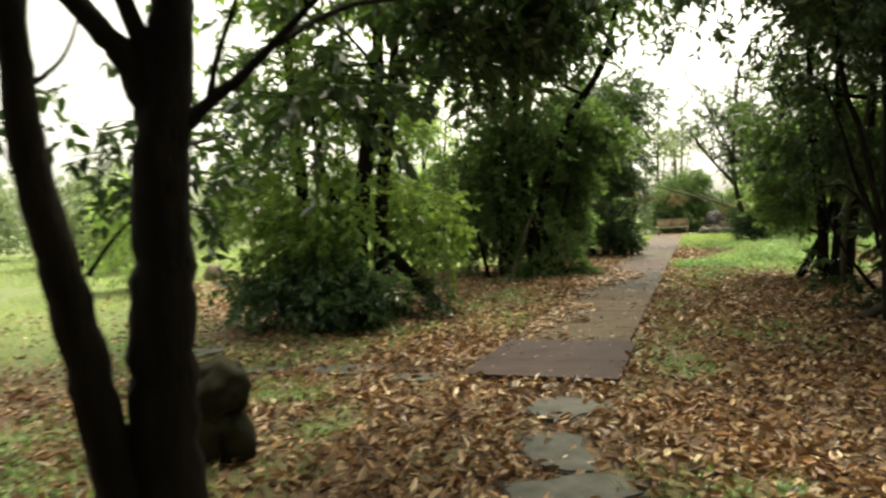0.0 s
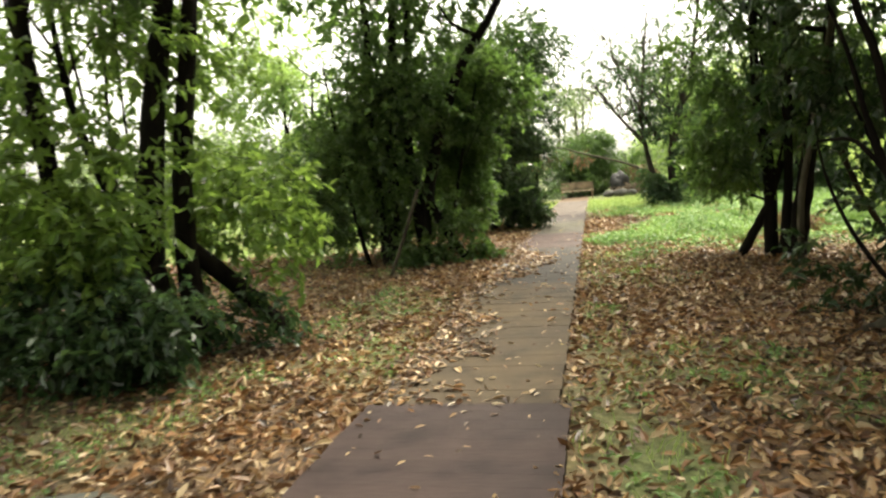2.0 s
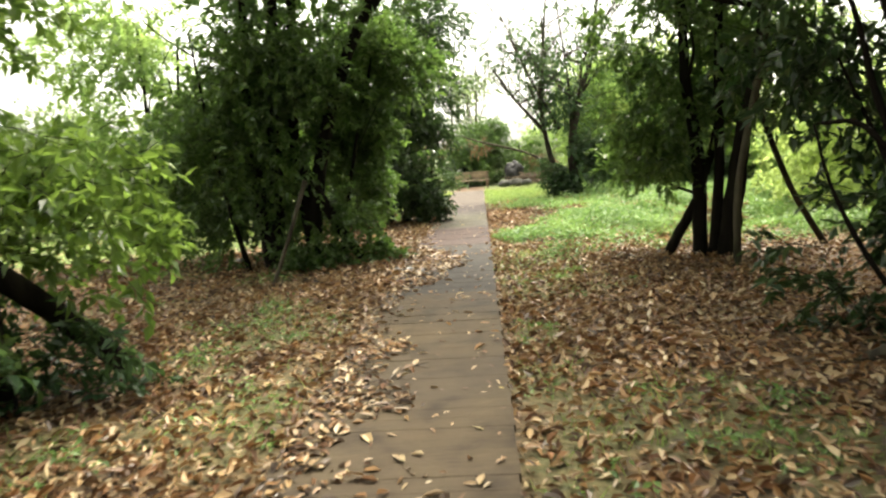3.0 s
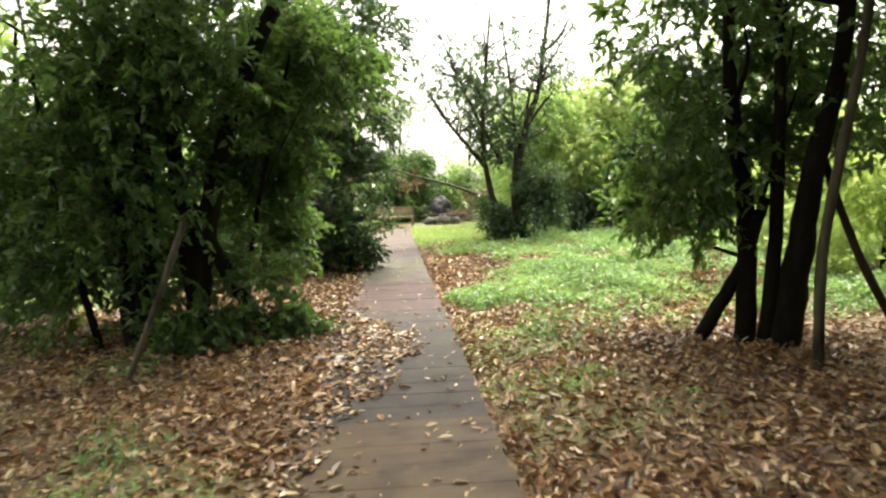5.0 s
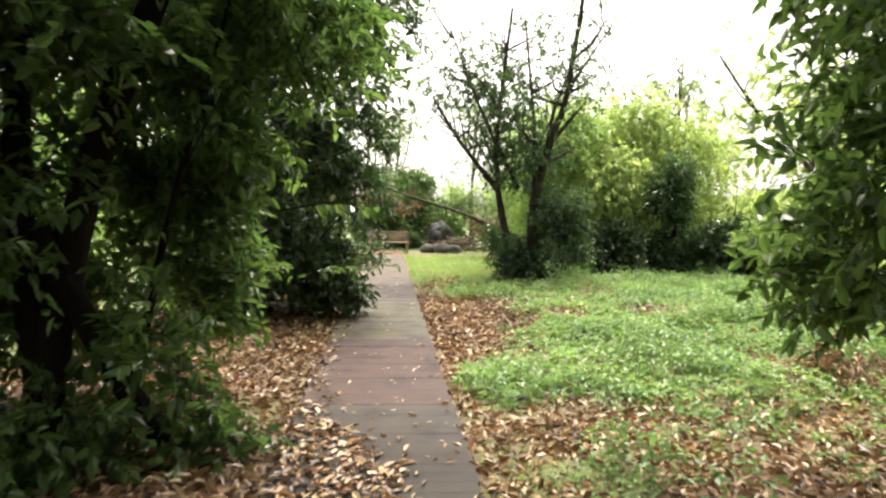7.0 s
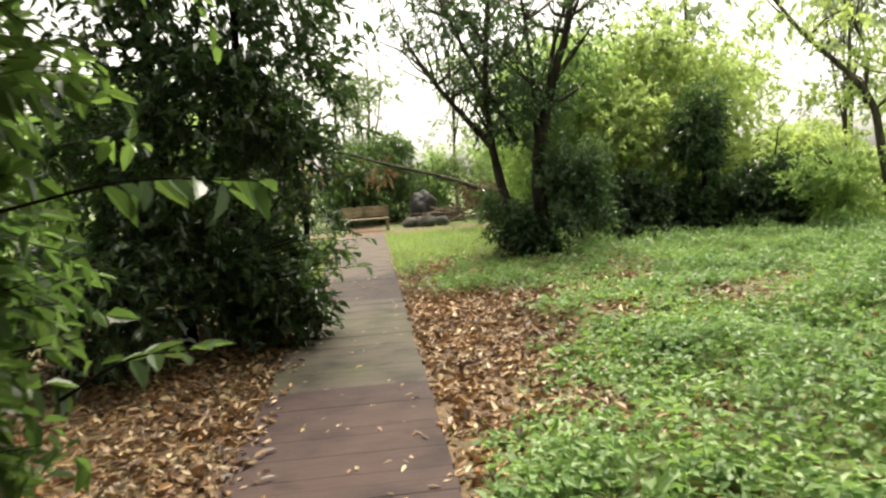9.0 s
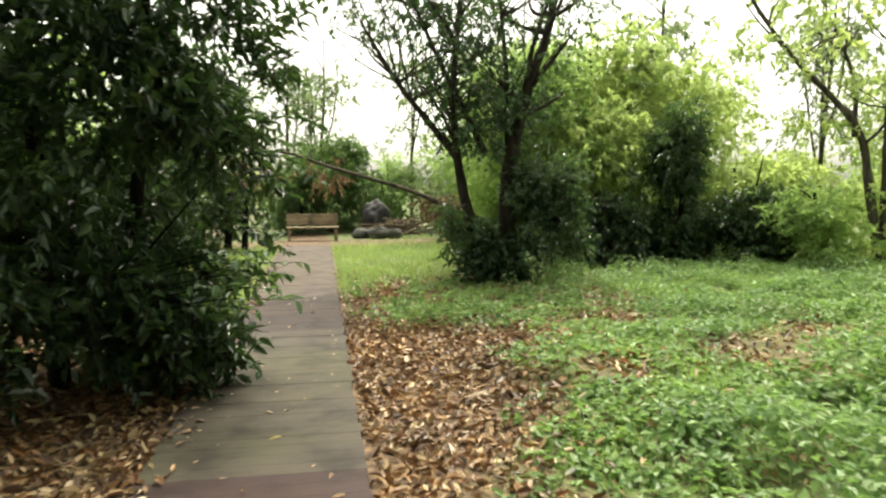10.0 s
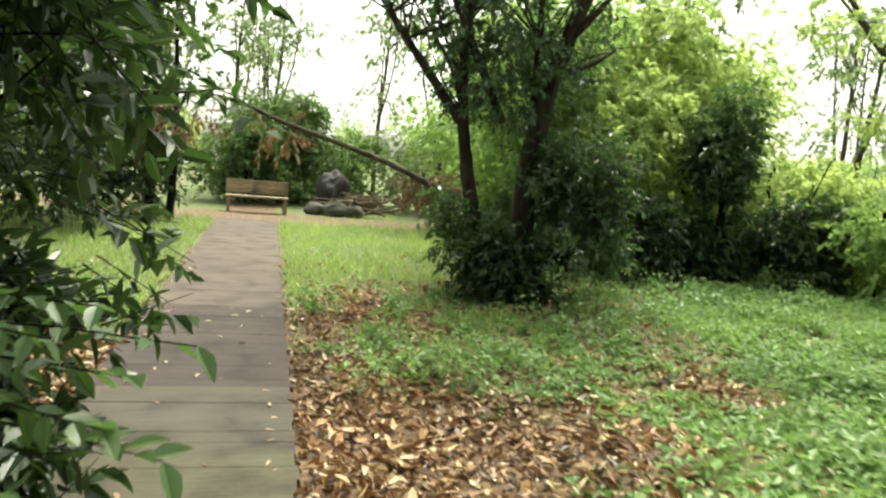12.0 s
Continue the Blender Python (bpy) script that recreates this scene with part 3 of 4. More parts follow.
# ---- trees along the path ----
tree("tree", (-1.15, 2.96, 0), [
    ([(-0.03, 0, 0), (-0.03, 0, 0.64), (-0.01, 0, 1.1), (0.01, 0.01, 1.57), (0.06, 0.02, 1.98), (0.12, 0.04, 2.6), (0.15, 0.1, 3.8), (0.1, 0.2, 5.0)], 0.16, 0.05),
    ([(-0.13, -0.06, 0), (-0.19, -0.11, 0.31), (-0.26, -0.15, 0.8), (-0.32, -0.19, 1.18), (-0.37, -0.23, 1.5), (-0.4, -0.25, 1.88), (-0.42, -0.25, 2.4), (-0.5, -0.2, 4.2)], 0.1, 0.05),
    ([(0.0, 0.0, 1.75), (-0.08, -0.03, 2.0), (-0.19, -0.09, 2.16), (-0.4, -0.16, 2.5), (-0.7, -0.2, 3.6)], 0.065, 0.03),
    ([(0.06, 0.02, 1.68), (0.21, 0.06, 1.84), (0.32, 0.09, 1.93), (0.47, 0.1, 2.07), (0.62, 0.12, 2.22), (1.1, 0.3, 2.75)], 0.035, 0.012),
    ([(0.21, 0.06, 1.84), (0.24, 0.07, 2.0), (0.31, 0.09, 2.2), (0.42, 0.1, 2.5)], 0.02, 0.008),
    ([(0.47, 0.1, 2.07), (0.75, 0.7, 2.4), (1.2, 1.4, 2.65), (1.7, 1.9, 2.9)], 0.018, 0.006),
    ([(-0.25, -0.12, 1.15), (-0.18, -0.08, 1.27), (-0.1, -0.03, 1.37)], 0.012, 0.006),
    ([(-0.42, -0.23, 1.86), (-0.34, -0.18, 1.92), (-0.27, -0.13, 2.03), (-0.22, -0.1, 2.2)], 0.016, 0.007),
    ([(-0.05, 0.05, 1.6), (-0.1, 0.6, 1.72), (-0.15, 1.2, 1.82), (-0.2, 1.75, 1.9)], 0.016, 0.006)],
    # the first three lumps: overhead crown out of view, made dense for shade
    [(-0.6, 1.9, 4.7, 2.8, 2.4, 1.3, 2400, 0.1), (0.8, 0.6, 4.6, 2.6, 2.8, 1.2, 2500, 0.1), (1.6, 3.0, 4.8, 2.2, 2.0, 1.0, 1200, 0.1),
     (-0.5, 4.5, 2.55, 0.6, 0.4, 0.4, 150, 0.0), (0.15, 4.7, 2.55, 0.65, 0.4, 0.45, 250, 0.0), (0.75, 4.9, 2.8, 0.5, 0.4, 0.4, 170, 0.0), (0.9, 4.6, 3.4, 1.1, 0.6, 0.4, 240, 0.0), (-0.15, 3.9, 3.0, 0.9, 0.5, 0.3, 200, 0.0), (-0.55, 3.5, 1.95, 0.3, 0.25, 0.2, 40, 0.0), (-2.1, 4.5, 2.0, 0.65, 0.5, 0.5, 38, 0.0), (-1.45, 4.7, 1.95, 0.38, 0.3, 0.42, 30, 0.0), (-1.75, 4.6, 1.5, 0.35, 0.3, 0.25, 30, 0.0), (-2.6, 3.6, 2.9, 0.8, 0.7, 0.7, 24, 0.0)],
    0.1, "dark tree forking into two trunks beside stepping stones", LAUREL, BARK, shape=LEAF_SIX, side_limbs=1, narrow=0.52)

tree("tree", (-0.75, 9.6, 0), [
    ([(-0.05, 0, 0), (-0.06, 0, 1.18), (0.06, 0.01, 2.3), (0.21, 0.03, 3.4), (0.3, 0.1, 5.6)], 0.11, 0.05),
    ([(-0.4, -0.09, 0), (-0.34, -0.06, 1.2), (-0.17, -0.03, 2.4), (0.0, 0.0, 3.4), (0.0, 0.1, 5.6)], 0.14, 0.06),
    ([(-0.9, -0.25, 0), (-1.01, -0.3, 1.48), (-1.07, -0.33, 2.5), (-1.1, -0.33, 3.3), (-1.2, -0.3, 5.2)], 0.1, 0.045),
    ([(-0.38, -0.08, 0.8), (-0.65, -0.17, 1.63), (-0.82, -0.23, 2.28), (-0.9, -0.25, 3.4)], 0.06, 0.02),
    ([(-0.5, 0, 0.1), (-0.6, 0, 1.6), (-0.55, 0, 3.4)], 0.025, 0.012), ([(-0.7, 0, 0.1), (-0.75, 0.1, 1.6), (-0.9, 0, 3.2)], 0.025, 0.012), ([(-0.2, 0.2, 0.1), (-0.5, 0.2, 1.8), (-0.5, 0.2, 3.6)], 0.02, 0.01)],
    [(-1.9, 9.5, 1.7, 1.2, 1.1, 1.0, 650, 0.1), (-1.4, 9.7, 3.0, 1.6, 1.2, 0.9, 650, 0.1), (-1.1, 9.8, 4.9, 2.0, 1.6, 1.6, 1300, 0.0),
     # the last four lumps: unseen high crown, added to shade the ground below
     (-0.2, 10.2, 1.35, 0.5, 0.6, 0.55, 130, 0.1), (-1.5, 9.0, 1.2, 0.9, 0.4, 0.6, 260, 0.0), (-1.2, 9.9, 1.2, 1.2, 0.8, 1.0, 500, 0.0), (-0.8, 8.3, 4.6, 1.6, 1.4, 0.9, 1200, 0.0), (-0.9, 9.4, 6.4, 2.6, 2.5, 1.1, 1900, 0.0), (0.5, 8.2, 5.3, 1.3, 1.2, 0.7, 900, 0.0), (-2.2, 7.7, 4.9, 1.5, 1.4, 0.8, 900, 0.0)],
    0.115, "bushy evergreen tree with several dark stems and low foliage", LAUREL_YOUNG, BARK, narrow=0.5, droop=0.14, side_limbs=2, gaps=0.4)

# the tree's low foliage kept apart, its shade put into darker leaves
tree("bush", (-1.3, 9.2, 0), [([(0, 0, 0), (-0.1, 0, 0.3), (-0.3, -0.1, 0.7)], 0.03, 0.01), ([(0.2, 0, 0), (0.4, -0.1, 0.25), (0.6, -0.2, 0.5)], 0.03, 0.01)],
     [(-1.5, 9.1, 0.5, 1.2, 0.8, 0.55, 950, 0.1), (-0.85, 9.05, 0.25, 0.8, 0.4, 0.24, 260, 0.1), (-0.7, 9.4, 0.3, 0.7, 0.45, 0.3, 260, 0.0), (-1.05, 8.75, 0.45, 0.5, 0.4, 0.4, 170, 0.0)],
     0.105, "low foliage of the evergreen tree, in darker leaves for shade", IVY, BARK, "bush", narrow=0.5)

tree("bush", (-0.5, 17.4, 0), [([(0, 0, 0), (0.1, 0, 1.5), (0.1, 0.1, 3.9)], 0.07, 0.02), ([(0.2, 0, 0), (0.5, 0, 1.5), (0.7, 0.1, 3.6)], 0.06, 0.02)],
     [(-0.5, 17.4, 1.4, 1.5, 1.3, 1.35, 1300, 0.1), (-0.6, 17.6, 3.6, 1.5, 1.3, 1.5, 1000, 0.0), (0.4, 17.0, 0.9, 1.0, 0.8, 0.8, 500, 0.1)], 0.12, "tall light green bush standing in grass", LAUREL_LIGHT, BARK, "bush", narrow=0.45)

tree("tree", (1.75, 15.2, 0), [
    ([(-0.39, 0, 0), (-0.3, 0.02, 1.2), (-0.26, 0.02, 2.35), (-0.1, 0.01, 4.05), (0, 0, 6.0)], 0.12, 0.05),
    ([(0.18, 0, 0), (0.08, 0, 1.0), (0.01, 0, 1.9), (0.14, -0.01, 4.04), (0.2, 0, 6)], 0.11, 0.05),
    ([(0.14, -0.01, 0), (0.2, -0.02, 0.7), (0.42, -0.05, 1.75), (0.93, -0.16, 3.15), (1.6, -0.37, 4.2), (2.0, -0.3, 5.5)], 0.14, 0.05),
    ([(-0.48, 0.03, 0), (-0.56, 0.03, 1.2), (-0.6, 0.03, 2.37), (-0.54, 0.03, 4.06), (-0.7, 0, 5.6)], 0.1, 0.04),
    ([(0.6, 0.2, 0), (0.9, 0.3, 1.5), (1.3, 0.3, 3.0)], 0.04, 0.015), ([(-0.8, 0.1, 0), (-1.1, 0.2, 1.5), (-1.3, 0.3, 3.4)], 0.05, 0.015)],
    # lumps at z 4.9, 5.7, 6.3, 6.9: mostly unseen crown added for shade
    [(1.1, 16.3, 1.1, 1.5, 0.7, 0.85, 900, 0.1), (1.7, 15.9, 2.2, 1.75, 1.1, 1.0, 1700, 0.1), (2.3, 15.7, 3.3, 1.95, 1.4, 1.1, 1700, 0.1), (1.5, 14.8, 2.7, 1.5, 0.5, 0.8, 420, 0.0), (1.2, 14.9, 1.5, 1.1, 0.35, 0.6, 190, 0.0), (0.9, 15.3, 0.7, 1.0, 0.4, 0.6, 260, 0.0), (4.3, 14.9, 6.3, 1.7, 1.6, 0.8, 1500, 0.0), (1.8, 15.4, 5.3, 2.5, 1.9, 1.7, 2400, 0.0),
     # back lumps at y 16.4 and 16.7 added to block light from behind
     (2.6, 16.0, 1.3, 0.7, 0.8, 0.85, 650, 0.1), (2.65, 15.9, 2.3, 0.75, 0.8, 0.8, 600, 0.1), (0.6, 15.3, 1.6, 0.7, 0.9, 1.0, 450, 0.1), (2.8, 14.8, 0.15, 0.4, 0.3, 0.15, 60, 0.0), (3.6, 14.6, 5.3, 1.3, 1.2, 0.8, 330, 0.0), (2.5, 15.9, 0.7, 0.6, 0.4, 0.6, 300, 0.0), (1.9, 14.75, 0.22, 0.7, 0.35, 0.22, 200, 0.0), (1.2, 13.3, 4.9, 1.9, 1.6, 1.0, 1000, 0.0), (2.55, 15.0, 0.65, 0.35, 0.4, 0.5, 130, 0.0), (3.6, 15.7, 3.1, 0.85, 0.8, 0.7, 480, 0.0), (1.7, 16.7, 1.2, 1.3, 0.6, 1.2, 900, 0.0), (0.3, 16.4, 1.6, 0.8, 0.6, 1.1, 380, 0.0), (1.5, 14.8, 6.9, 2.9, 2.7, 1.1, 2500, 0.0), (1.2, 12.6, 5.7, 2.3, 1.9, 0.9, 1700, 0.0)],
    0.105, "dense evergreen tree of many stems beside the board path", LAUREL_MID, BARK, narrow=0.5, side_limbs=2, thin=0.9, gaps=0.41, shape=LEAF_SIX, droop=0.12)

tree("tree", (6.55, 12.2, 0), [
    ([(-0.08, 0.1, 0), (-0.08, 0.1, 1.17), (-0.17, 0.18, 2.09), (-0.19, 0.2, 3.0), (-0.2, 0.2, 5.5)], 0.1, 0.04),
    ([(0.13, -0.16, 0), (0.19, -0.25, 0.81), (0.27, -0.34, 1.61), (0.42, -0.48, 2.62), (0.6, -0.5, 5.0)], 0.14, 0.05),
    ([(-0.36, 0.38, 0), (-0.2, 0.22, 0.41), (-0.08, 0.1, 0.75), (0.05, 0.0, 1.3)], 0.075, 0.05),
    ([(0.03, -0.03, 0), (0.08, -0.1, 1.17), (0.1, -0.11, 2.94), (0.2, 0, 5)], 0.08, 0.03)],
    # lumps at z 4.7, 5.6, 5.8, 6.3, 6.4: mostly unseen crown added for shade
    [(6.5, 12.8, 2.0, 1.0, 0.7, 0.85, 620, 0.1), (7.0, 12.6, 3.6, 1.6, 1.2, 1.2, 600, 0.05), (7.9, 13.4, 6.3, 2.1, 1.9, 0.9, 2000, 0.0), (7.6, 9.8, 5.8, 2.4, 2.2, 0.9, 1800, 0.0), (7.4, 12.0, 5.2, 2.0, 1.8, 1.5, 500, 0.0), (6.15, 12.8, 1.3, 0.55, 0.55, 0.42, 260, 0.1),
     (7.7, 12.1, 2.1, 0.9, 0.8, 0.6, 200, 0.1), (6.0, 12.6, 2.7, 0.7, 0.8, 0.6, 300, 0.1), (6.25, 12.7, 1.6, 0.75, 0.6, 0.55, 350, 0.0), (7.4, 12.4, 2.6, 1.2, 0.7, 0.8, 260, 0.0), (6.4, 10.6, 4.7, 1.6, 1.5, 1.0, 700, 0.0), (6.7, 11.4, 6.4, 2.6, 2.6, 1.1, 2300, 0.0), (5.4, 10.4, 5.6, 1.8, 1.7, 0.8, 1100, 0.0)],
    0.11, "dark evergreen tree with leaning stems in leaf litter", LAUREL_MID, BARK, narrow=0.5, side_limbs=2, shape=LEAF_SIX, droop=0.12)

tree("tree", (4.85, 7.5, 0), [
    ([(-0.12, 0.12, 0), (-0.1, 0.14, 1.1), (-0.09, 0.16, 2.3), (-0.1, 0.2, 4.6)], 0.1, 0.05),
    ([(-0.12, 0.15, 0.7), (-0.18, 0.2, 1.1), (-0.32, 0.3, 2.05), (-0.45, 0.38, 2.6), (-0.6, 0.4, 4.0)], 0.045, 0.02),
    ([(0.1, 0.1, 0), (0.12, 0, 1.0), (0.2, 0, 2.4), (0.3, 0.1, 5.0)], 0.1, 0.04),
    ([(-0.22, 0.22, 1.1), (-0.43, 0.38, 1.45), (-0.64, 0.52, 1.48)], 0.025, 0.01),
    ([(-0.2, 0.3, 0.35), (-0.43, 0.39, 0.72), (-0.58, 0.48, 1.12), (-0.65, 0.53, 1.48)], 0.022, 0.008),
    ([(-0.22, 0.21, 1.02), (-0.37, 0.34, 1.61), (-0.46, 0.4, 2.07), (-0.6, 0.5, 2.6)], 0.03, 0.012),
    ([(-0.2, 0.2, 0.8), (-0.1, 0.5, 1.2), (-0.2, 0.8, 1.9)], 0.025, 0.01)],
    # lumps at (5.7, 9.3) and at z 6.2: unseen crown added for shade
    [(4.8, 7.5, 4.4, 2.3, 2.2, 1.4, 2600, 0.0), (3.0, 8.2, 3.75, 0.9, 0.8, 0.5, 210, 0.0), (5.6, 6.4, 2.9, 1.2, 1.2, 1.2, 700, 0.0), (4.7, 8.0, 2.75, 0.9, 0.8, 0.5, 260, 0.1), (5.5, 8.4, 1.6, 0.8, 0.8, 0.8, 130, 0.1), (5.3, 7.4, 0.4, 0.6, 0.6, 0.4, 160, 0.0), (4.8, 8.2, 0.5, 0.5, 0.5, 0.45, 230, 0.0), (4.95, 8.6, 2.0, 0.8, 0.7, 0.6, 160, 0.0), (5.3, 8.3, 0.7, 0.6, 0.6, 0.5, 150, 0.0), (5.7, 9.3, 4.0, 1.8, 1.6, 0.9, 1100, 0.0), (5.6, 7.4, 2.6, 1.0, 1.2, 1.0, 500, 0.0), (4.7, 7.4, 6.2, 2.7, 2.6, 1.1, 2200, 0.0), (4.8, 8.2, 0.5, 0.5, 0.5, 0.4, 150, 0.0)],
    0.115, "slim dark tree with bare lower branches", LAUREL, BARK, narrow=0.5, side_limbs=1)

tree("tree", (10.4, 23.5, 0), [
    ([(0.02, 0, 0), (-0.03, 0.02, 1.33), (0.08, -0.05, 2.27), (0.24, -0.17, 3.05), (0.5, -0.33, 4.0), (0.8, -0.5, 6.5)], 0.15, 0.04),
    ([(-0.3, 0.22, 0), (-0.55, 0.38, 1.27), (-0.67, 0.45, 2.07), (-0.69, 0.47, 3.29), (-0.5, 0.3, 5.8)], 0.1, 0.03),
    ([(-0.66, 0.45, 1.95), (-1.04, 0.63, 2.46), (-1.57, 0.81, 3.17), (-2.05, 0.85, 3.9)], 0.065, 0.02),
    ([(0.0, 0.0, 1.6), (-0.02, 0.04, 2.4), (-0.05, 0.04, 3.36), (-0.3, 0.1, 5.6)], 0.06, 0.02),
    ([(-0.3, 0.2, 2.0), (-0.9, 0.4, 3.2), (-1.25, 0.6, 4.1), (-1.7, 0.76, 5.3)], 0.05, 0.015),
    ([(0.24, -0.17, 3.0), (0.5, -0.6, 4.2), (1.2, -0.9, 5.4)], 0.04, 0.015)],
    [(10.5, 23.2, 0.6, 0.85, 0.65, 0.65, 1000, 0.2), (10.1, 23.4, 0.6, 0.5, 0.45, 0.55, 350, 0.0), (10.2, 23.4, 1.2, 0.5, 0.4, 0.5, 260, 0.0), (10.2, 23.8, 3.1, 1.3, 1.0, 0.9, 150, 0.0), (10.8, 23.1, 1.45, 0.5, 0.5, 0.6, 420, 0.1), (10.2, 23.8, 2.6, 0.9, 0.8, 0.8, 260, 0.0), (10.6, 23.6, 4.4, 2.0, 1.8, 1.9, 430, 0.0), (9.2, 24.3, 4.2, 1.2, 1.2, 1.4, 260, 0.0),
     (10.0, 24.0, 0.9, 0.4, 0.4, 0.6, 160, 0.0)],
    0.095, "open tree of several stems with ivy round its foot", IVY, BARK_BROWN, side_limbs=8, narrow=0.5, fine=True, thin=1.25)

tree("bush", (4.5, 20.4, 0), [
    ([(-0.3, 0, 0), (-0.3, 0, 1.0), (-0.4, 0, 2.4), (-0.4, 0.1, 5.0)], 0.09, 0.04),
    ([(0.1, 0.1, 0), (0.25, 0.1, 1.0), (0.4, 0.1, 2.4), (0.5, 0.1, 4.6)], 0.08, 0.03),
    ([(0.0, -0.3, 0.1), (0.4, -0.6, 0.6), (0.75, -0.72, 0.75), (0.95, -0.78, 0.78)], 0.012, 0.004),
    ([(0.2, -0.3, 0.9), (0.6, -0.5, 1.4), (0.9, -0.55, 1.75)], 0.012, 0.004)],
    [(4.2, 20.4, 0.8, 1.2, 1.1, 0.75, 1000, 0.2), (4.4, 20.4, 2.1, 1.4, 1.2, 1.0, 1400, 0.15), (4.5, 20.5, 4.0, 1.8, 1.5, 1.4, 2000, 0.0), (5.05, 20.2, 1.1, 0.65, 0.55, 0.6, 420, 0.1), (5.15, 20.3, 2.5, 0.8, 0.8, 0.7, 420, 0.0),
     (5.1, 19.8, 0.65, 0.4, 0.28, 0.45, 420, 0.0), (5.4, 19.6, 0.75, 0.3, 0.18, 0.24, 170, 0.0), (5.45, 19.58, 0.42, 0.28, 0.15, 0.22, 190, 0.0), (5.6, 19.52, 0.62, 0.13, 0.1, 0.18, 45, 0.0), (5.5, 19.55, 0.35, 0.2, 0.1, 0.18, 45, 0.0), (5.3, 19.8, 2.0, 0.5, 0.35, 0.32, 110, 0.0), (3.4, 19.5, 0.7, 0.8, 0.7, 0.6, 350, 0.1)],
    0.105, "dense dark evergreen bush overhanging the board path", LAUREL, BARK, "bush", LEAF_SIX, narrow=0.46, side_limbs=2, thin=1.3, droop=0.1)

tree("bush", (8.2, 31.4, 0), [([(-0.3, 0, 0), (-0.2, 0, 1.5), (-0.3, 0.1, 4.0)], 0.1, 0.04), ([(0.1, 0, 0), (0.15, 0, 1.5), (0.1, 0.1, 4.0)], 0.09, 0.03)],
     [(7.4, 31.8, 1.3, 1.3, 1.2, 1.2, 1100, 0.1), (7.0, 31.6, 3.3, 1.8, 1.4, 1.5, 1100, 0.0), (5.6, 29.5, 1.5, 1.5, 1.4, 1.4, 1100, 0.1)], 0.13, "dark green bush beside the far end of the path", LAUREL, BARK, "bush", narrow=0.45)


def sprig(root_at, tip, n, leaf, bare=0.45, hang=0.3):
    """A leafy end of a branch that reaches towards the path."""
    a, b = np.array(root_at, float), np.array(tip, float)
    ob = thing("branch", tuple(a), "drooping evergreen branch end with large glossy leaves", "branch", "branch ends beside the path")
    line = smooth_line([(0, 0, 0), (b - a) * 0.5 + np.array([0, 0, 0.04]), b - a], 6)
    tubes_mesh("stalk", [(line, 0.006, 0.002)], BARK, ob, sides=6)
    u = np.linspace(bare, 1, n)
    p = np.stack([np.interp(u, np.linspace(0, 1, len(line)), line[:, k]) for k in range(3)], -1)
    ahead = (b - a) / np.linalg.norm(b - a)
    side = np.cross(ahead, [0, 0, 1.0])
    w = ahead[None] * 0.7 + side[None] * (np.where(np.arange(n) % 2, 1, -1) * (1.15 - u * 0.6))[:, None]
    w += rng.standard_normal((n, 3)) * 0.4
    w[:, 2] -= hang * (0.4 + 1.2 * rng.random(n))
    nr = np.array([0, 0, 1.0]) + rng.standard_normal((n, 3)) * 0.3
    ln = leaf * (0.75 + 0.5 * rng.random(n))
    for i in range(n):
        v, f = leaves(p[i:i + 1], w[i:i + 1], nr[i:i + 1], ln[i:i + 1], ln[i:i + 1] * 0.5, LEAF_OVAL, 0.16, 0.3)
        mesh_part("leaf", np_mesh("leaf", v, f), LAUREL_NEAR, ob)


sprig((3.3, 15.12, 1.5), (3.95, 15.0, 1.54), 13, 0.115, 0.4, 0.7)
sprig((3.4, 15.1, 1.0), (3.74, 14.9, 1.12), 8, 0.11)
for tip, n, leaf in (((5.61, 18.84, 1.03), 10, 0.08), ((5.53, 18.76, 0.8), 16, 0.09), ((5.42, 18.98, 1.1), 16, 0.085), ((5.41, 18.78, 0.88), 14, 0.085),
                     ((5.32, 18.85, 1.06), 14, 0.085), ((5.48, 18.9, 0.95), 14, 0.085), ((5.27, 18.62, 0.78), 12, 0.09), ((5.2, 18.9, 0.9), 12, 0.085)):
    sprig((4.78 + 0.3 * (tip[0] - 5.3), 19.75, tip[2] - 0.15), tip, n, leaf, 0.5)
sprig((5.2, 19.9, 1.9), (5.8, 19.7, 1.85), 13, 0.1)
sprig((5.2, 19.8, 1.75), (5.6, 19.65, 1.72), 12, 0.1)

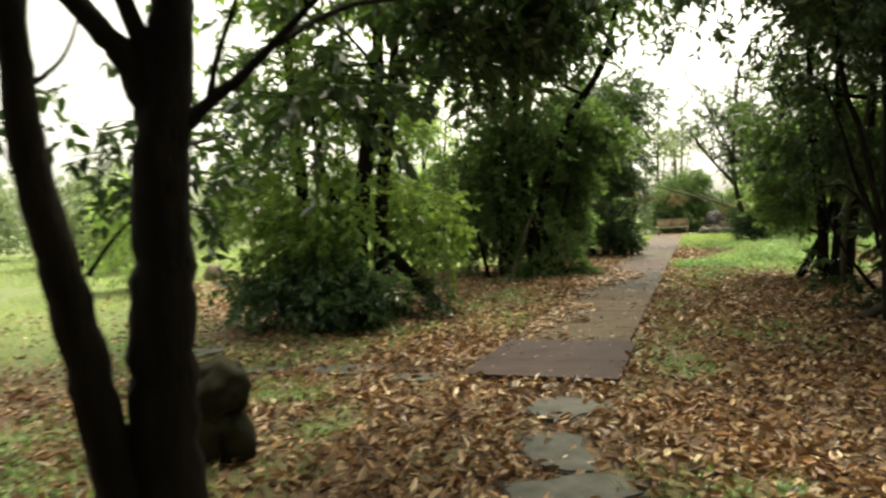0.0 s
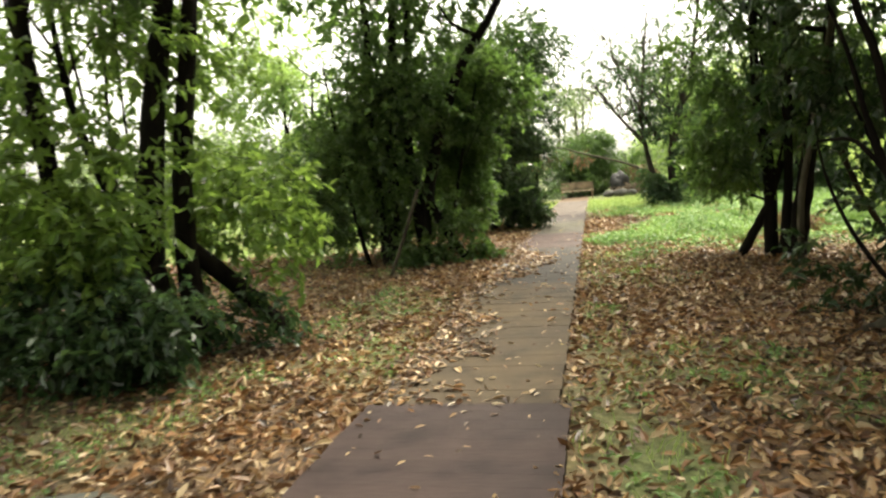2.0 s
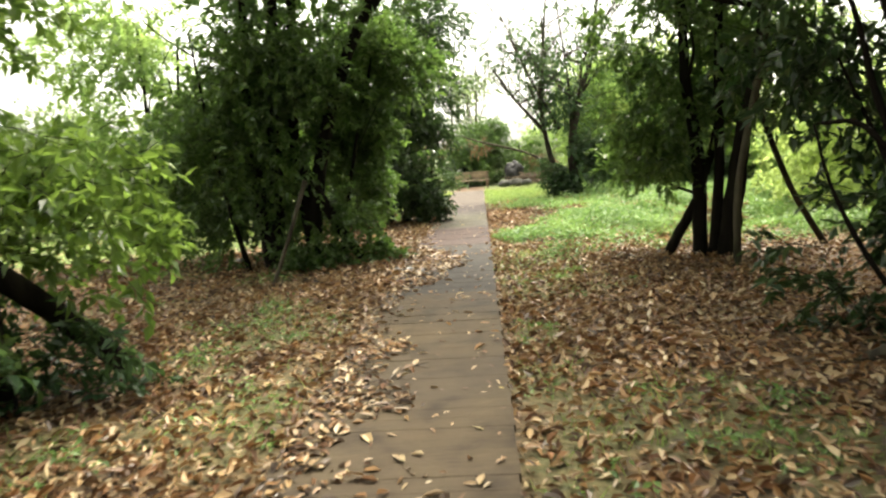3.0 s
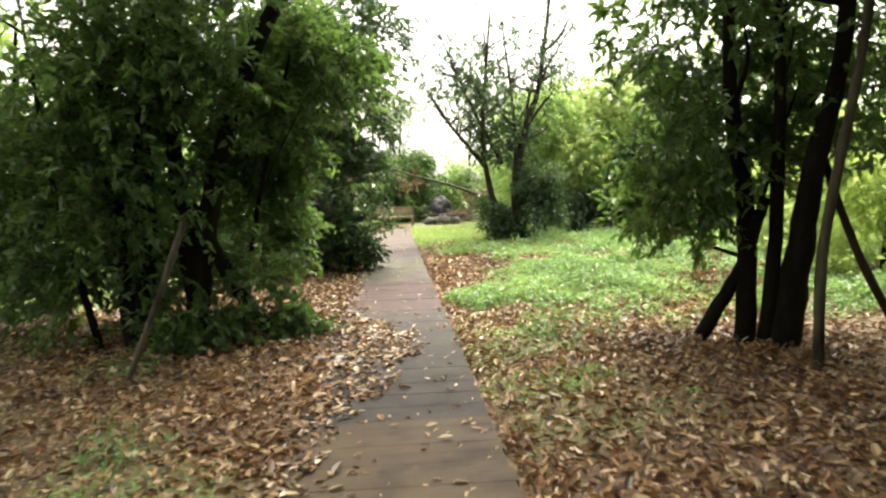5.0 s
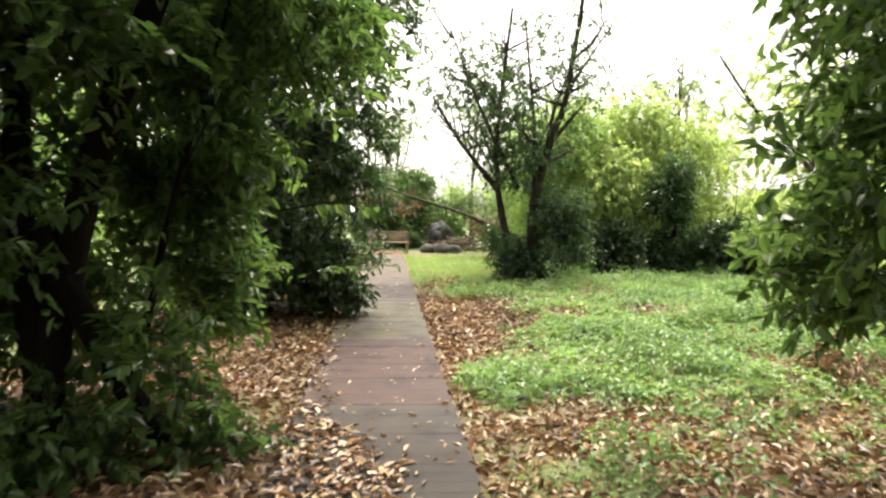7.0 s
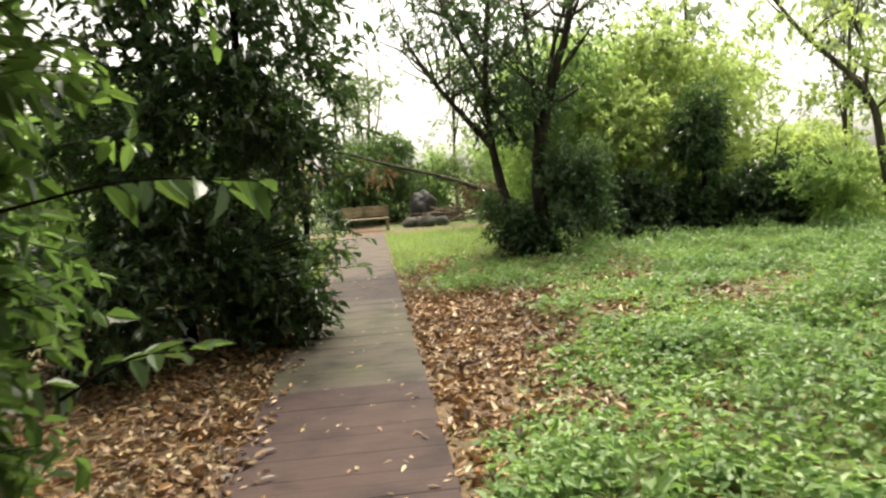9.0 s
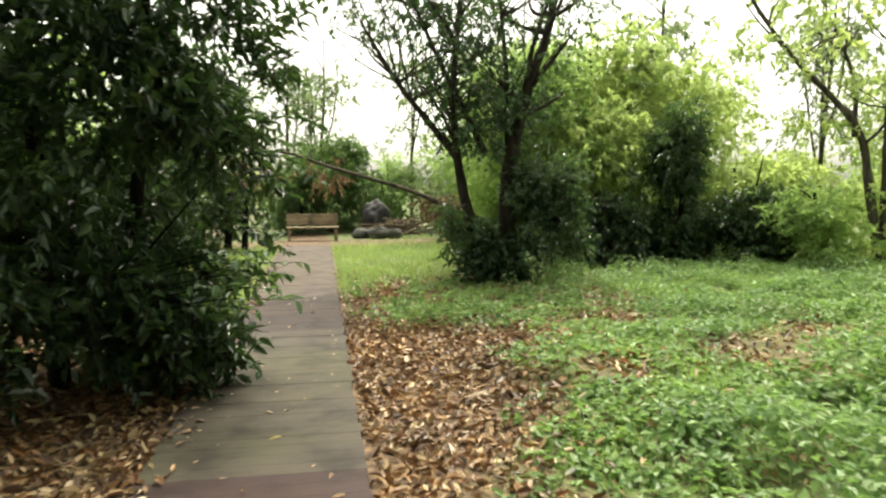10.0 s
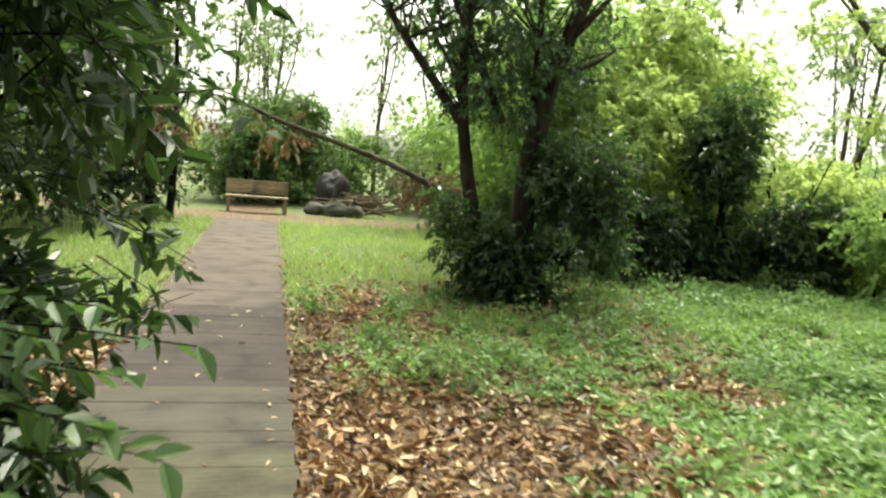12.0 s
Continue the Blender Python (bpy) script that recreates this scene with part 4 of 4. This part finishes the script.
# hedge of bushes beyond the meadow
for x, y, r, h, mat, lab, dens in (
        (12.6, 26.4, 1.4, 4.6, LAUREL_LIGHT, "light green bush at the edge of the meadow", 1.0), (13.6, 25.5, 1.1, 3.3, YELLOW_GREEN, "light yellow-green bush at the edge of the meadow", 1.1), (16.3, 26.2, 1.5, 4.4, YELLOW_GREEN, "light yellow-green bush at the edge of the meadow", 0.8), (18.6, 27.5, 1.7, 4.6, YELLOW_GREEN, "tall yellow-green bush behind the meadow", 0.55), (21.5, 23.5, 1.8, 4.6, YELLOW_GREEN, "tall yellow-green bush behind the meadow", 0.45),
        (14.75, 24.2, 0.33, 3.1, IVY, "ivy-covered dead trunk at the meadow edge", 2.6),
        # the low bush at 16.1 has darker leaves for the overhanging shade
        (16.1, 23.6, 0.75, 1.5, LAUREL, "low bush at the meadow edge, shade put into its dark leaves", 3.0), (14.8, 26.8, 1.7, 5.2, YELLOW_GREEN, "yellow-green bush behind the meadow", 0.85),
        # three low dark bushes added as the shaded foot of the hedge
        (13.2, 24.75, 0.85, 1.3, LAUREL, "low bush at the meadow edge, shade put into its dark leaves", 2.6), (15.2, 24.4, 0.6, 1.0, LAUREL, "low bush at the meadow edge, shade put into its dark leaves", 2.6), (12.1, 25.0, 0.7, 1.2, LAUREL, "low bush at the meadow edge, shade put into its dark leaves", 2.2), (16.6, 22.6, 1.1, 1.6, LAUREL_LIGHT, "light green bush at the edge of the meadow", 1.4),
        (17.6, 25.2, 2.0, 2.2, YELLOW_GREEN, "spreading yellow-green bush beyond the meadow", 1.0), (19.0, 21.5, 2.2, 2.0, YELLOW_GREEN, "spreading yellow-green bush beyond the meadow", 1.0),
        (20.5, 27.0, 2.2, 2.5, YELLOW_GREEN, "spreading yellow-green bush beyond the meadow", 0.8), (18.6, 17.5, 2.0, 2.0, YELLOW_GREEN, "spreading yellow-green bush beyond the meadow", 0.8),
        (14.6, 30.2, 1.7, 3.4, LAUREL_LIGHT, "tall light green bush behind the open tree", 0.9), (17.0, 31.5, 2.2, 3.4, GREY_GREEN, "grey-green thicket behind the clearing", 0.7),
        (11.3, 36.6, 1.1, 2.3, LAUREL_MID, "dark green thicket behind the bench", 1.5), (12.6, 37.4, 1.3, 3.3, LAUREL_MID, "dark green thicket behind the bench", 1.2), (14.4, 37.2, 1.5, 2.2, LAUREL_MID, "dark green thicket behind the bench", 1.2), (16.5, 36.0, 1.9, 2.6, GREY_GREEN, "grey-green thicket behind the clearing", 0.7),
        (11.5, 14.5, 1.4, 2.5, YELLOW_GREEN, "yellow-green bush beyond dark trees", 0.9), (12.8, 16.9, 1.5, 2.6, YELLOW_GREEN, "yellow-green bush beyond dark trees", 0.9),
        (-9.5, 23.0, 2.0, 3.0, GREY_GREEN, "grey-green bush at the edge of the lawn", 0.7), (-13.5, 27.0, 2.4, 3.6, GREY_GREEN, "grey-green bush at the edge of the lawn", 0.6), (-6.5, 15.5, 0.9, 2.6, LAUREL_LIGHT, "light green bush on the lawn", 0.5),
        (-4.0, 25.0, 2.0, 3.4, GREY_GREEN, "grey-green bush at the edge of the lawn", 0.6), (0.8, 27.0, 2.2, 4.0, LAUREL_LIGHT, "light green bush at the edge of the lawn", 0.7), (3.6, 25.0, 1.5, 3.5, LAUREL_LIGHT, "light green bush at the edge of the lawn", 0.9)):
    tree("bush", (x, y, 0), [([(0, 0, 0), (0.1, 0, h * 0.4), (0.05, 0.1, h * 0.85)], 0.08, 0.03), ([(0.15, 0.1, 0), (0.4, 0, h * 0.4), (0.5, 0.1, h * 0.8)], 0.05, 0.02)],
         [(x, y, h * 0.27, r * (0.65 if h > 3 and r > 0.6 else 1.0), r * (0.65 if h > 3 and r > 0.6 else 1.0), h * 0.3, int(200 * r * h * dens), 0.1), (x - 0.1, y, h * 0.64, r * 1.02, r * 0.95, h * 0.3, int(250 * r * h * dens), 0.05), (x + 0.35 * r, y - 0.3 * r, h * 0.8, r * 0.55, r * 0.55, h * 0.2, int(70 * r * h * dens), 0.0)], 0.12, lab, mat, BARK, "bush", narrow=0.5, side_limbs=1, thin=0.72, twiggy=False)

tree("tree", (17.6, 22.0, 0), [([(0, 0, 0), (-0.1, 0.2, 1.5), (-0.3, 0.4, 2.6), (-1.2, 1.2, 4.0), (-1.9, 1.8, 5.4)], 0.1, 0.03), ([(0.1, 0, 0), (0.2, 0.1, 2.4), (0.5, 0.2, 5.8)], 0.08, 0.03), ([(-0.3, 0.4, 2.4), (0.4, 0.9, 3.6), (0.2, 1.5, 5.2)], 0.05, 0.02)],
     [(17.2, 22.6, 5.0, 2.4, 2.2, 1.2, 360, 0.0), (18.2, 21.6, 3.0, 1.5, 1.5, 0.25, 110, 0.0), (16.4, 22.8, 2.7, 1.2, 0.9, 0.14, 70, 0.0), (17.6, 22.2, 3.5, 1.7, 1.2, 0.16, 110, 0.0), (16.0, 23.3, 4.1, 1.3, 1.0, 0.2, 80, 0.0)], 0.12, "thin open tree with yellow-green leaves beyond the meadow", YELLOW_GREEN, BARK_PALE, side_limbs=5, narrow=0.5, fine=True)

# far trees round the place
protos = []
for k, (mat, h, r) in enumerate(((GREY_GREEN, 5.6, 2.6), (LAUREL_LIGHT, 6.6, 3.0), (YELLOW_GREEN, 5.4, 2.8), (GREY_GREEN, 7.4, 3.0))):
    protos.append(tree("far_tree", (0, 0, 0), [([(0, 0, 0), (0.1, 0, h * 0.3), (0.2, 0.1, h * 0.95)], 0.16, 0.03), ([(0.2, 0, 0), (0.6, 0, h * 0.3), (1.0, 0.1, h * 0.85)], 0.12, 0.03)],
                  [(0, 0, h * 0.28, r, r, h * 0.28, 560, 0.2), (0.3, 0.2, min(h * 0.68, 4.4), r * 0.8, r * 0.8, h * 0.34, 420, 0.0)], 0.28, "leafy tree round the clearing, distant or added unseen for shade", mat, BARK_PALE, group="far trees", twig=0.6, narrow=0.55, per_twig=6, twiggy=False))
spots = []
for a in np.linspace(0, 2 * np.pi, 56, endpoint=False):
    ahead = -0.25 < (a + math.pi) % (2 * math.pi) - math.pi < 1.9
    d = (31 if ahead else 27) + 12 * rng.random()
    spots.append((5 + d * math.sin(a), 18 + d * math.cos(a), (0.6 + 0.22 * rng.random()) if ahead else 0.9 + 0.2 * rng.random()))
# six nearer copies, out of view, added to cut the sky light
spots += [(x, y, 1.0) for x, y in ((-4.5, -4.0), (1.0, -6.5), (6.5, -3.5), (10.5, 2.5), (-8.5, 0.5), (12.5, 8.5))]
# unseen trees, added round the start and to the right for shade
closing = [(-3.4, -3.2), (1.8, -4.2), (5.6, -1.6), (-6.0, -0.6), (9.5, 4.5), (-0.8, -3.8), (3.7, -3.0), (-4.4, -1.2), (8.6, 7.4), (8.0, 4.4), (10.9, 8.6), (12.0, 11.0)]
first = [True] * 4
for x, y, size in spots:
    k = int(rng.integers(4))
    m = pose(x, y, 0, 0, 0, float(rng.random() * 360)) @ Matrix.Scale(size, 4)
    if first[k]:
        protos[k].matrix_basis = m
        first[k] = False
    else:
        copy_thing(protos[k], m)
thin_tree = tree("tree", (0, 0, 0), [([(0, 0, 0), (0.1, 0, 2.4), (0.3, 0.1, 4.6), (0.2, 0.2, 7.0)], 0.08, 0.02), ([(0.1, 0, 1.4), (-0.5, 0.1, 3.2), (-1.0, 0.2, 5.6)], 0.05, 0.015), ([(0.2, 0, 2.6), (0.8, 0.2, 4.0), (1.3, 0.2, 5.8)], 0.04, 0.015)],
                 [(0.1, 0, 3.2, 1.4, 1.2, 0.8, 150, 0.0), (-0.6, 0.1, 5.0, 1.3, 1.1, 0.8, 150, 0.0), (0.9, 0.2, 5.4, 1.3, 1.1, 0.7, 150, 0.0)], 0.13, "thin open tree with sparse foliage beyond the clearing", GREY_GREEN, BARK_PALE, group="thin trees beyond the clearing", side_limbs=3, narrow=0.5, fine=True, per_twig=7)
for i, (x, y) in enumerate(((12.2, 40.5), (14.0, 43.0), (10.6, 44.0), (16.5, 39.0), (19.0, 36.5), (22.5, 33.0), (24.0, 27.5), (23.0, 22.5), (15.5, 33.5), (19.5, 29.5), (21.0, 25.5), (9.5, 41.0), (12.9, 39.2), (17.8, 34.0))):
    m = pose(x, y, 0, 0, 0, float(rng.random() * 360)) @ Matrix.Scale(0.8 + 0.3 * float(rng.random()), 4)
    if i == 0:
        thin_tree.matrix_basis = m
    else:
        copy_thing(thin_tree, m)
shade_tree = tree("tree", (closing[0][0], closing[0][1], 0), [([(0, 0, 0), (0.1, 0, 2), (0.2, 0.1, 5)], 0.14, 0.04)],
                 [(closing[0][0], closing[0][1], 1.8, 2.2, 2.2, 1.7, 1000, 0.1), (closing[0][0], closing[0][1], 4.4, 2.6, 2.4, 1.8, 1150, 0.0)], 0.19, "unseen dark evergreen tree added to shade the path", LAUREL, BARK, group="trees behind the start", narrow=0.55, per_twig=6, twiggy=False)
for x, y in closing[1:]:
    copy_thing(shade_tree, pose(x, y, 0, 0, 0, float(rng.random() * 360)))

# ---- the path ----
def box_bm(sx, sy, sz, bevel=0.004):
    bm = bmesh.new()
    bmesh.ops.create_cube(bm, size=1, matrix=Matrix.Diagonal((sx, sy, sz, 1)))
    if bevel:
        bmesh.ops.bevel(bm, geom=bm.edges[:], offset=bevel, segments=1, affect="EDGES")
    return bm


def board_path():
    root = thing("pavement", ORIGIN, "weathered board path laid in tinted sections through the wood", "path", kind="structure")
    root.rotation_euler = (0, 0, radians(YAW))
    w = 0.145
    bm = box_bm(2 * HALF, w - 0.001, 0.04, 0.0008)
    me = bpy.data.meshes.new("plank")
    bm.to_mesh(me)
    bm.free()
    kinds = {}
    for i in range(int(PATH_END / w)):
        y = (i + 0.5) * w
        mat = next(m for end, m in SECTIONS if y < end)
        if mat.name not in kinds:
            kinds[mat.name] = me.copy()
            kinds[mat.name].materials.append(mat)
        ob = mesh_part("plank", kinds[mat.name], None, root)
        ob.location = (rng.normal(0, 0.005), y, 0.012 + rng.normal(0, 0.0008))
        ob.rotation_euler = (0, 0, rng.normal(0, 0.0012))
    return root


board_path()


def first_panel():
    root = thing("panel", tuple(on_path(-0.79, 0.02)), "reddish brown walkway panel lying in leaves", "walkway panel")
    root.rotation_euler = (0, 0, radians(YAW))
    bm = box_bm(1.26, 0.146, 0.05, 0.0007)
    me = bpy.data.meshes.new("plank")
    bm.to_mesh(me)
    bm.free()
    me.materials.append(PANEL)
    for i in range(11):
        ob = mesh_part("plank", me, None, root)
        ob.location = (rng.normal(0, 0.003), -0.725 + 0.1465 * i, 0.008)


first_panel()


def flagstone(x, y, rx, ry, turn):
    """A flat irregular stepping stone."""
    bm = bmesh.new()
    top = []
    k = 11
    for i in range(k):
        a = 2 * math.pi * i / k
        r = 1 + 0.16 * float(rng.standard_normal())
        top.append(bm.verts.new((rx * r * math.cos(a), ry * r * math.sin(a), 0.022)))
    f = bm.faces.new(top)
    out = bmesh.ops.extrude_face_region(bm, geom=[f])
    for v in out["geom"]:
        if isinstance(v, bmesh.types.BMVert):
            v.co.z -= 0.08
            v.co.x *= 1.04
            v.co.y *= 1.04
    bmesh.ops.recalc_face_normals(bm, faces=bm.faces[:])
    bmesh.ops.bevel(bm, geom=[e for e in bm.edges if e.verts[0].co.z > 0 and e.verts[1].co.z > 0], offset=0.012, segments=2, affect="EDGES")
    ob = part("stepping_stone", bm, STONE)
    ob.location = (x, y, float(height(x, y)))
    ob.rotation_euler = (0, 0, radians(turn))
    tagged(ob, "flat grey mossy stepping stone sunk in leaves", "stepping stone", "stepping stones")


for x, y, rx, ry, t in STONES:
    flagstone(x, y, rx, ry, t)


# ---- single leaves on the boards ----
def single_leaf_material():
    m, n, l, p = material("single_fallen_leaf")
    info = n.new("ShaderNodeObjectInfo")
    r = ramp(n, [(0.0, (0.06, 0.028, 0.014)), (0.3, (0.2, 0.11, 0.05)), (0.6, (0.36, 0.24, 0.13)), (0.85, (0.5, 0.42, 0.3)), (1.0, (0.36, 0.28, 0.08))])
    l.new(info.outputs["Random"], r.inputs[0])
    g = tex_noise(n, l, 60, 4, "Object")
    v = ramp(n, [(0.3, (0.75, 0.75, 0.75)), (0.7, (1.1, 1.1, 1.1))])
    l.new(g.outputs[0], v.inputs[0])
    mx = n.new("ShaderNodeMix")
    mx.data_type, mx.blend_type = "RGBA", "MULTIPLY"
    mx.inputs[0].default_value = 1
    l.new(r.outputs[0], mx.inputs[6])
    l.new(v.outputs[0], mx.inputs[7])
    l.new(mx.outputs[2], p.inputs["Base Color"])
    p.inputs["Roughness"].default_value = 0.6
    return m


def single_leaves(count=260):
    mat = single_leaf_material()
    shapes = []
    for k in range(7):
        ln = 0.036 + 0.006 * k
        v, f = leaves(np.array([(-ln / 2, 0.0, 0.0)]), np.array([(1.0, 0, 0.02 * (k - 3))]), np.array([(0, 0.1 * (k - 3), 1.0)]), ln, ln * (0.34 + 0.03 * (k % 3)), LEAF_SIX, 0.12, 0.05 * (k - 2))
        v[:, 2] -= v[:, 2].min()
        me = np_mesh("fallen_leaf", v, f)
        me.materials.append(mat)
        shapes.append(me)
    for i in range(count):
        s = -1.5 + 19.0 * float(rng.random())
        q = on_path(s, (float(rng.random()) * 2 - 1) * (HALF - 0.03), 0.0345)
        ob = new("fallen_leaf", shapes[int(rng.integers(7))])
        ob.matrix_basis = pose(q.x, q.y, q.z, 0, 0, float(rng.random() * 360))
        tagged(ob, "dry tan fallen leaf lying on the board path", "leaf", "fallen leaves on the path")


single_leaves()

# ---- things ----
def lumpy(r, squash, seed, sub=3, amount=0.2):
    bm = bmesh.new()
    bmesh.ops.create_icosphere(bm, subdivisions=sub, radius=r)
    for v in bm.verts:
        k = noise.noise(v.co * (2.2 / r * 0.5) + Vector((seed, 0, 0)))
        v.co *= 1 + amount * k + 0.35 * amount * noise.noise(v.co * (6 / r * 0.5)) + 0.15 * amount * noise.noise(v.co * (14 / r * 0.5))
        v.co = Vector((v.co.x * squash[0], v.co.y * squash[1], v.co.z * squash[2]))
    for f in bm.faces:
        f.smooth = True
    return bm


def stump():
    root = thing("stump", (-1.32, 4.1, 0), "mossy gnarled tree stump beside the forked tree", "stump")
    a = part("foot", lumpy(0.17, (0.95, 0.85, 1.35), 3.0, 4, 0.55), MOSS_STUMP, root)
    a.location = (0.03, 0, 0.16)
    b = part("burl", lumpy(0.185, (0.95, 0.9, 0.85), 8.3, 4, 0.5), MOSS_STUMP, root, "rounded mossy burl")
    b.location = (-0.01, 0, 0.4)


stump()


def log(name, pts, r0, r1, label, mat):
    base = pts[0]
    ob = tubes_mesh(name, [(smooth_line(pts, 5), r0, r1)], mat, None, sides=10)
    return tagged(ob, label, "log")


log("log", [(-0.02, 10.15, -0.03), (-0.22, 10.0, 0.25), (-0.48, 9.85, 0.58), (-0.8, 9.65, 0.95)], 0.075, 0.085, "thick leaning log against the bushy tree", BARK)
log("log", [(2.62, 14.95, -0.03), (2.23, 15.1, 0.61), (1.87, 15.15, 1.37)], 0.075, 0.08, "leaning dark log propped against tree stems", BARK)
log("log", [(1.2, 13.68, -0.03), (1.46, 13.7, 0.6), (1.72, 13.85, 1.25)], 0.024, 0.03, "thin bare pole leaning into a tree", BARK_PALE)
log("log", [(4.42, 7.9, -0.03), (4.72, 7.75, 0.15), (5.1, 7.55, 0.46)], 0.055, 0.05, "leaning dead log at the foot of a slim tree", BARK_PALE)


log("log", [(8.2, 12.05, -0.03), (7.75, 12.15, 0.75), (7.45, 12.3, 1.7), (7.3, 12.4, 2.6)], 0.045, 0.03, "slim dark pole leaning into a tree", BARK_BROWN)


log("log", [(6.32, 11.4, -0.03), (6.33, 11.39, 0.8), (6.45, 11.36, 1.5), (6.62, 11.3, 2.4), (6.8, 11.3, 3.4)], 0.045, 0.035, "pale bare pole leaning into an evergreen tree", BARK_PALE)


def fallen_branch():
    pts = [(10.05, 24.7, 1.15), (9.6, 25.1, 1.4), (9.31, 25.53, 1.55), (8.49, 26.21, 1.85), (8.04, 26.68, 2.06), (7.64, 27.1, 2.13), (6.9, 27.9, 2.1)]
    off = np.array([10.05, 24.7, 0])
    root = thing("fallen_branch", tuple(off), "broken dead branch hanging across the path, with withered leaves", "branch")
    tubes_mesh("limb", [(smooth_line(pts, 5) - off, 0.042, 0.016)], BARK_PALE, root)
    lumps = [(9.85, 24.9, 1.2, 0.4, 0.35, 0.17, 150, 0.0), (9.4, 25.4, 1.45, 0.25, 0.25, 0.12, 50, 0.0), (7.5, 27.3, 1.9, 0.5, 0.45, 0.25, 70, 0.0), (8.5, 26.3, 1.75, 0.5, 0.4, 0.12, 22, 0.0)]
    v, f, a, b = crown_arrays(lumps, 0.1, LEAF_FOUR, droop=0.8)
    tagged(mesh_part("withered_leaves", np_mesh("withered_leaves", v - off, f), DEAD_LEAF, root, "brown withered leaves"), kind="stuff")
    tv, tf = sticks(a - off, b - off, 0.005)
    tagged(mesh_part("twig_work", np_mesh("twig_work", tv, tf), DEADWOOD, root), kind="stuff")


fallen_branch()


def bench():
    root = thing("bench", (10.75, 33.7, 0), "weathered low wooden park bench at the end of the path", "bench")
    root.rotation_euler = (0, 0, radians(-17))
    for y in (-0.2, -0.07, 0.06):
        ob = part("seat_slat", box_bm(1.42, 0.12, 0.04), BENCH_WOOD, root)
        ob.location = (0, y, 0.36)
    for z in (0.47, 0.575, 0.68):
        ob = part("back_slat", box_bm(1.42, 0.03, 0.098), BENCH_WOOD, root)
        ob.location = (0, 0.15, z)
    for x in (-0.64, 0.64):
        ob = part("leg", box_bm(0.07, 0.07, 0.35), BENCH_WOOD, root)
        ob.location = (x, -0.2, 0.165)
        ob = part("back_leg", box_bm(0.07, 0.06, 0.74), BENCH_WOOD, root)
        ob.location = (x, 0.2, 0.36)
        ob = part("bearer", box_bm(0.06, 0.4, 0.05), BENCH_WOOD, root)
        ob.location = (x, -0.02, 0.315)


bench()


def brush_pile():
    ob = part("tarpaulin_mound", lumpy(0.46, (0.95, 0.8, 1.15), 4.0, 4, 0.5), TARP)
    ob.location = (13.1, 34.7, 0.5)
    tagged(ob, "dark grey heap under a tarpaulin near the bench", "heap")
    root = thing("brush_pile", (13.6, 33.9, 0), "pile of cut brown branches beside the clearing", "brush pile")
    for i in range(46):
        a = rng.random() * math.pi
        c = np.array([rng.normal(0, 0.45), rng.normal(0, 0.25), 0.08 + 0.38 * rng.random()])
        d = np.array([math.cos(a), 0.5 * math.sin(a), rng.normal(0, 0.18)]) * (0.4 + 0.4 * rng.random())
        lo, hi = c - d, c + d
        lo[2], hi[2] = max(lo[2], 0.03), max(hi[2], 0.03)
        tubes_mesh("stick", [(smooth_line([lo, c + unit(1)[0] * 0.04, hi], 3), 0.03, 0.015)], DEADWOOD, root, sides=6)
    for x, y, r, sd in ((12.7, 33.6, 0.3, 1.0), (13.15, 33.5, 0.24, 5.0), (12.3, 33.9, 0.25, 9.0)):
        ob = part("boulder", lumpy(r, (1.2, 0.9, 0.7), sd), STONE)
        ob.location = (x, y, r * 0.4)
        tagged(ob, "rounded grey-brown boulder beside the clearing", "boulder", "boulders by the clearing")


brush_pile()


def dry_heap():
    """A clump of withered brown foliage."""
    off = np.array([8.3, 14.5, 0])
    root = thing("dry_heap", tuple(off), "clump of withered brown twigs and leaves in the grass", "dry brush")
    v, f, a, b = crown_arrays([(8.3, 14.5, 0.22, 0.4, 0.35, 0.24, 120, 0.0)], 0.09, LEAF_FOUR, droop=0.5)
    tagged(mesh_part("withered_leaves", np_mesh("withered_leaves", v - off, f), DEAD_LEAF, root), kind="stuff")
    tv, tf = sticks(a - off, b - off, 0.005)
    tagged(mesh_part("twig_work", np_mesh("twig_work", tv, tf), DEADWOOD, root), kind="stuff")


dry_heap()


def lawn_things():
    ob = part("boulder", lumpy(0.6, (1.0, 0.7, 0.75), 6.0), STONE)
    ob.location = (-7.6, 19.3, 0.3)
    tagged(ob, "large grey-brown boulder on the lawn", "boulder")
    ob = part("stump", lumpy(0.25, (1.0, 0.9, 1.0), 2.0), DEADWOOD)
    ob.location = (-5.6, 17.6, 0.14)
    tagged(ob, "low brown tree stump on the lawn", "stump")
    root = thing("shed", (-11.6, 28.0, 0), "small pale shed with a teal sheet roof among trees", "shed")
    ob = part("wall", box_bm(2.4, 2.0, 2.0, 0.01), PLASTER, root)
    ob.location = (0, 0, 1.0)
    for sgn in (-1, 1):
        ob = part("roof", box_bm(2.7, 1.25, 0.05, 0.005), TEAL, root, "teal corrugated roof sheet")
        ob.location = (0, sgn * 0.56, 2.2)
        ob.rotation_euler = (-sgn * 0.4, 0, 0)


lawn_things()


def rubbish(x, y, r, seed):
    ob = part("crumpled_paper", lumpy(r, (1.2, 0.9, 0.5), seed, 2, 0.7), PLASTIC)
    ob.location = (x, y, 0.05)
    tagged(ob, "crumpled scrap of white paper among fallen leaves", "paper", "scraps of paper")


for x, y, r, sd in ((2.73, 13.42, 0.035, 1.0), (2.88, 13.3, 0.045, 4.0), (0.85, 16.1, 0.06, 7.0)):
    rubbish(x, y, r, sd)
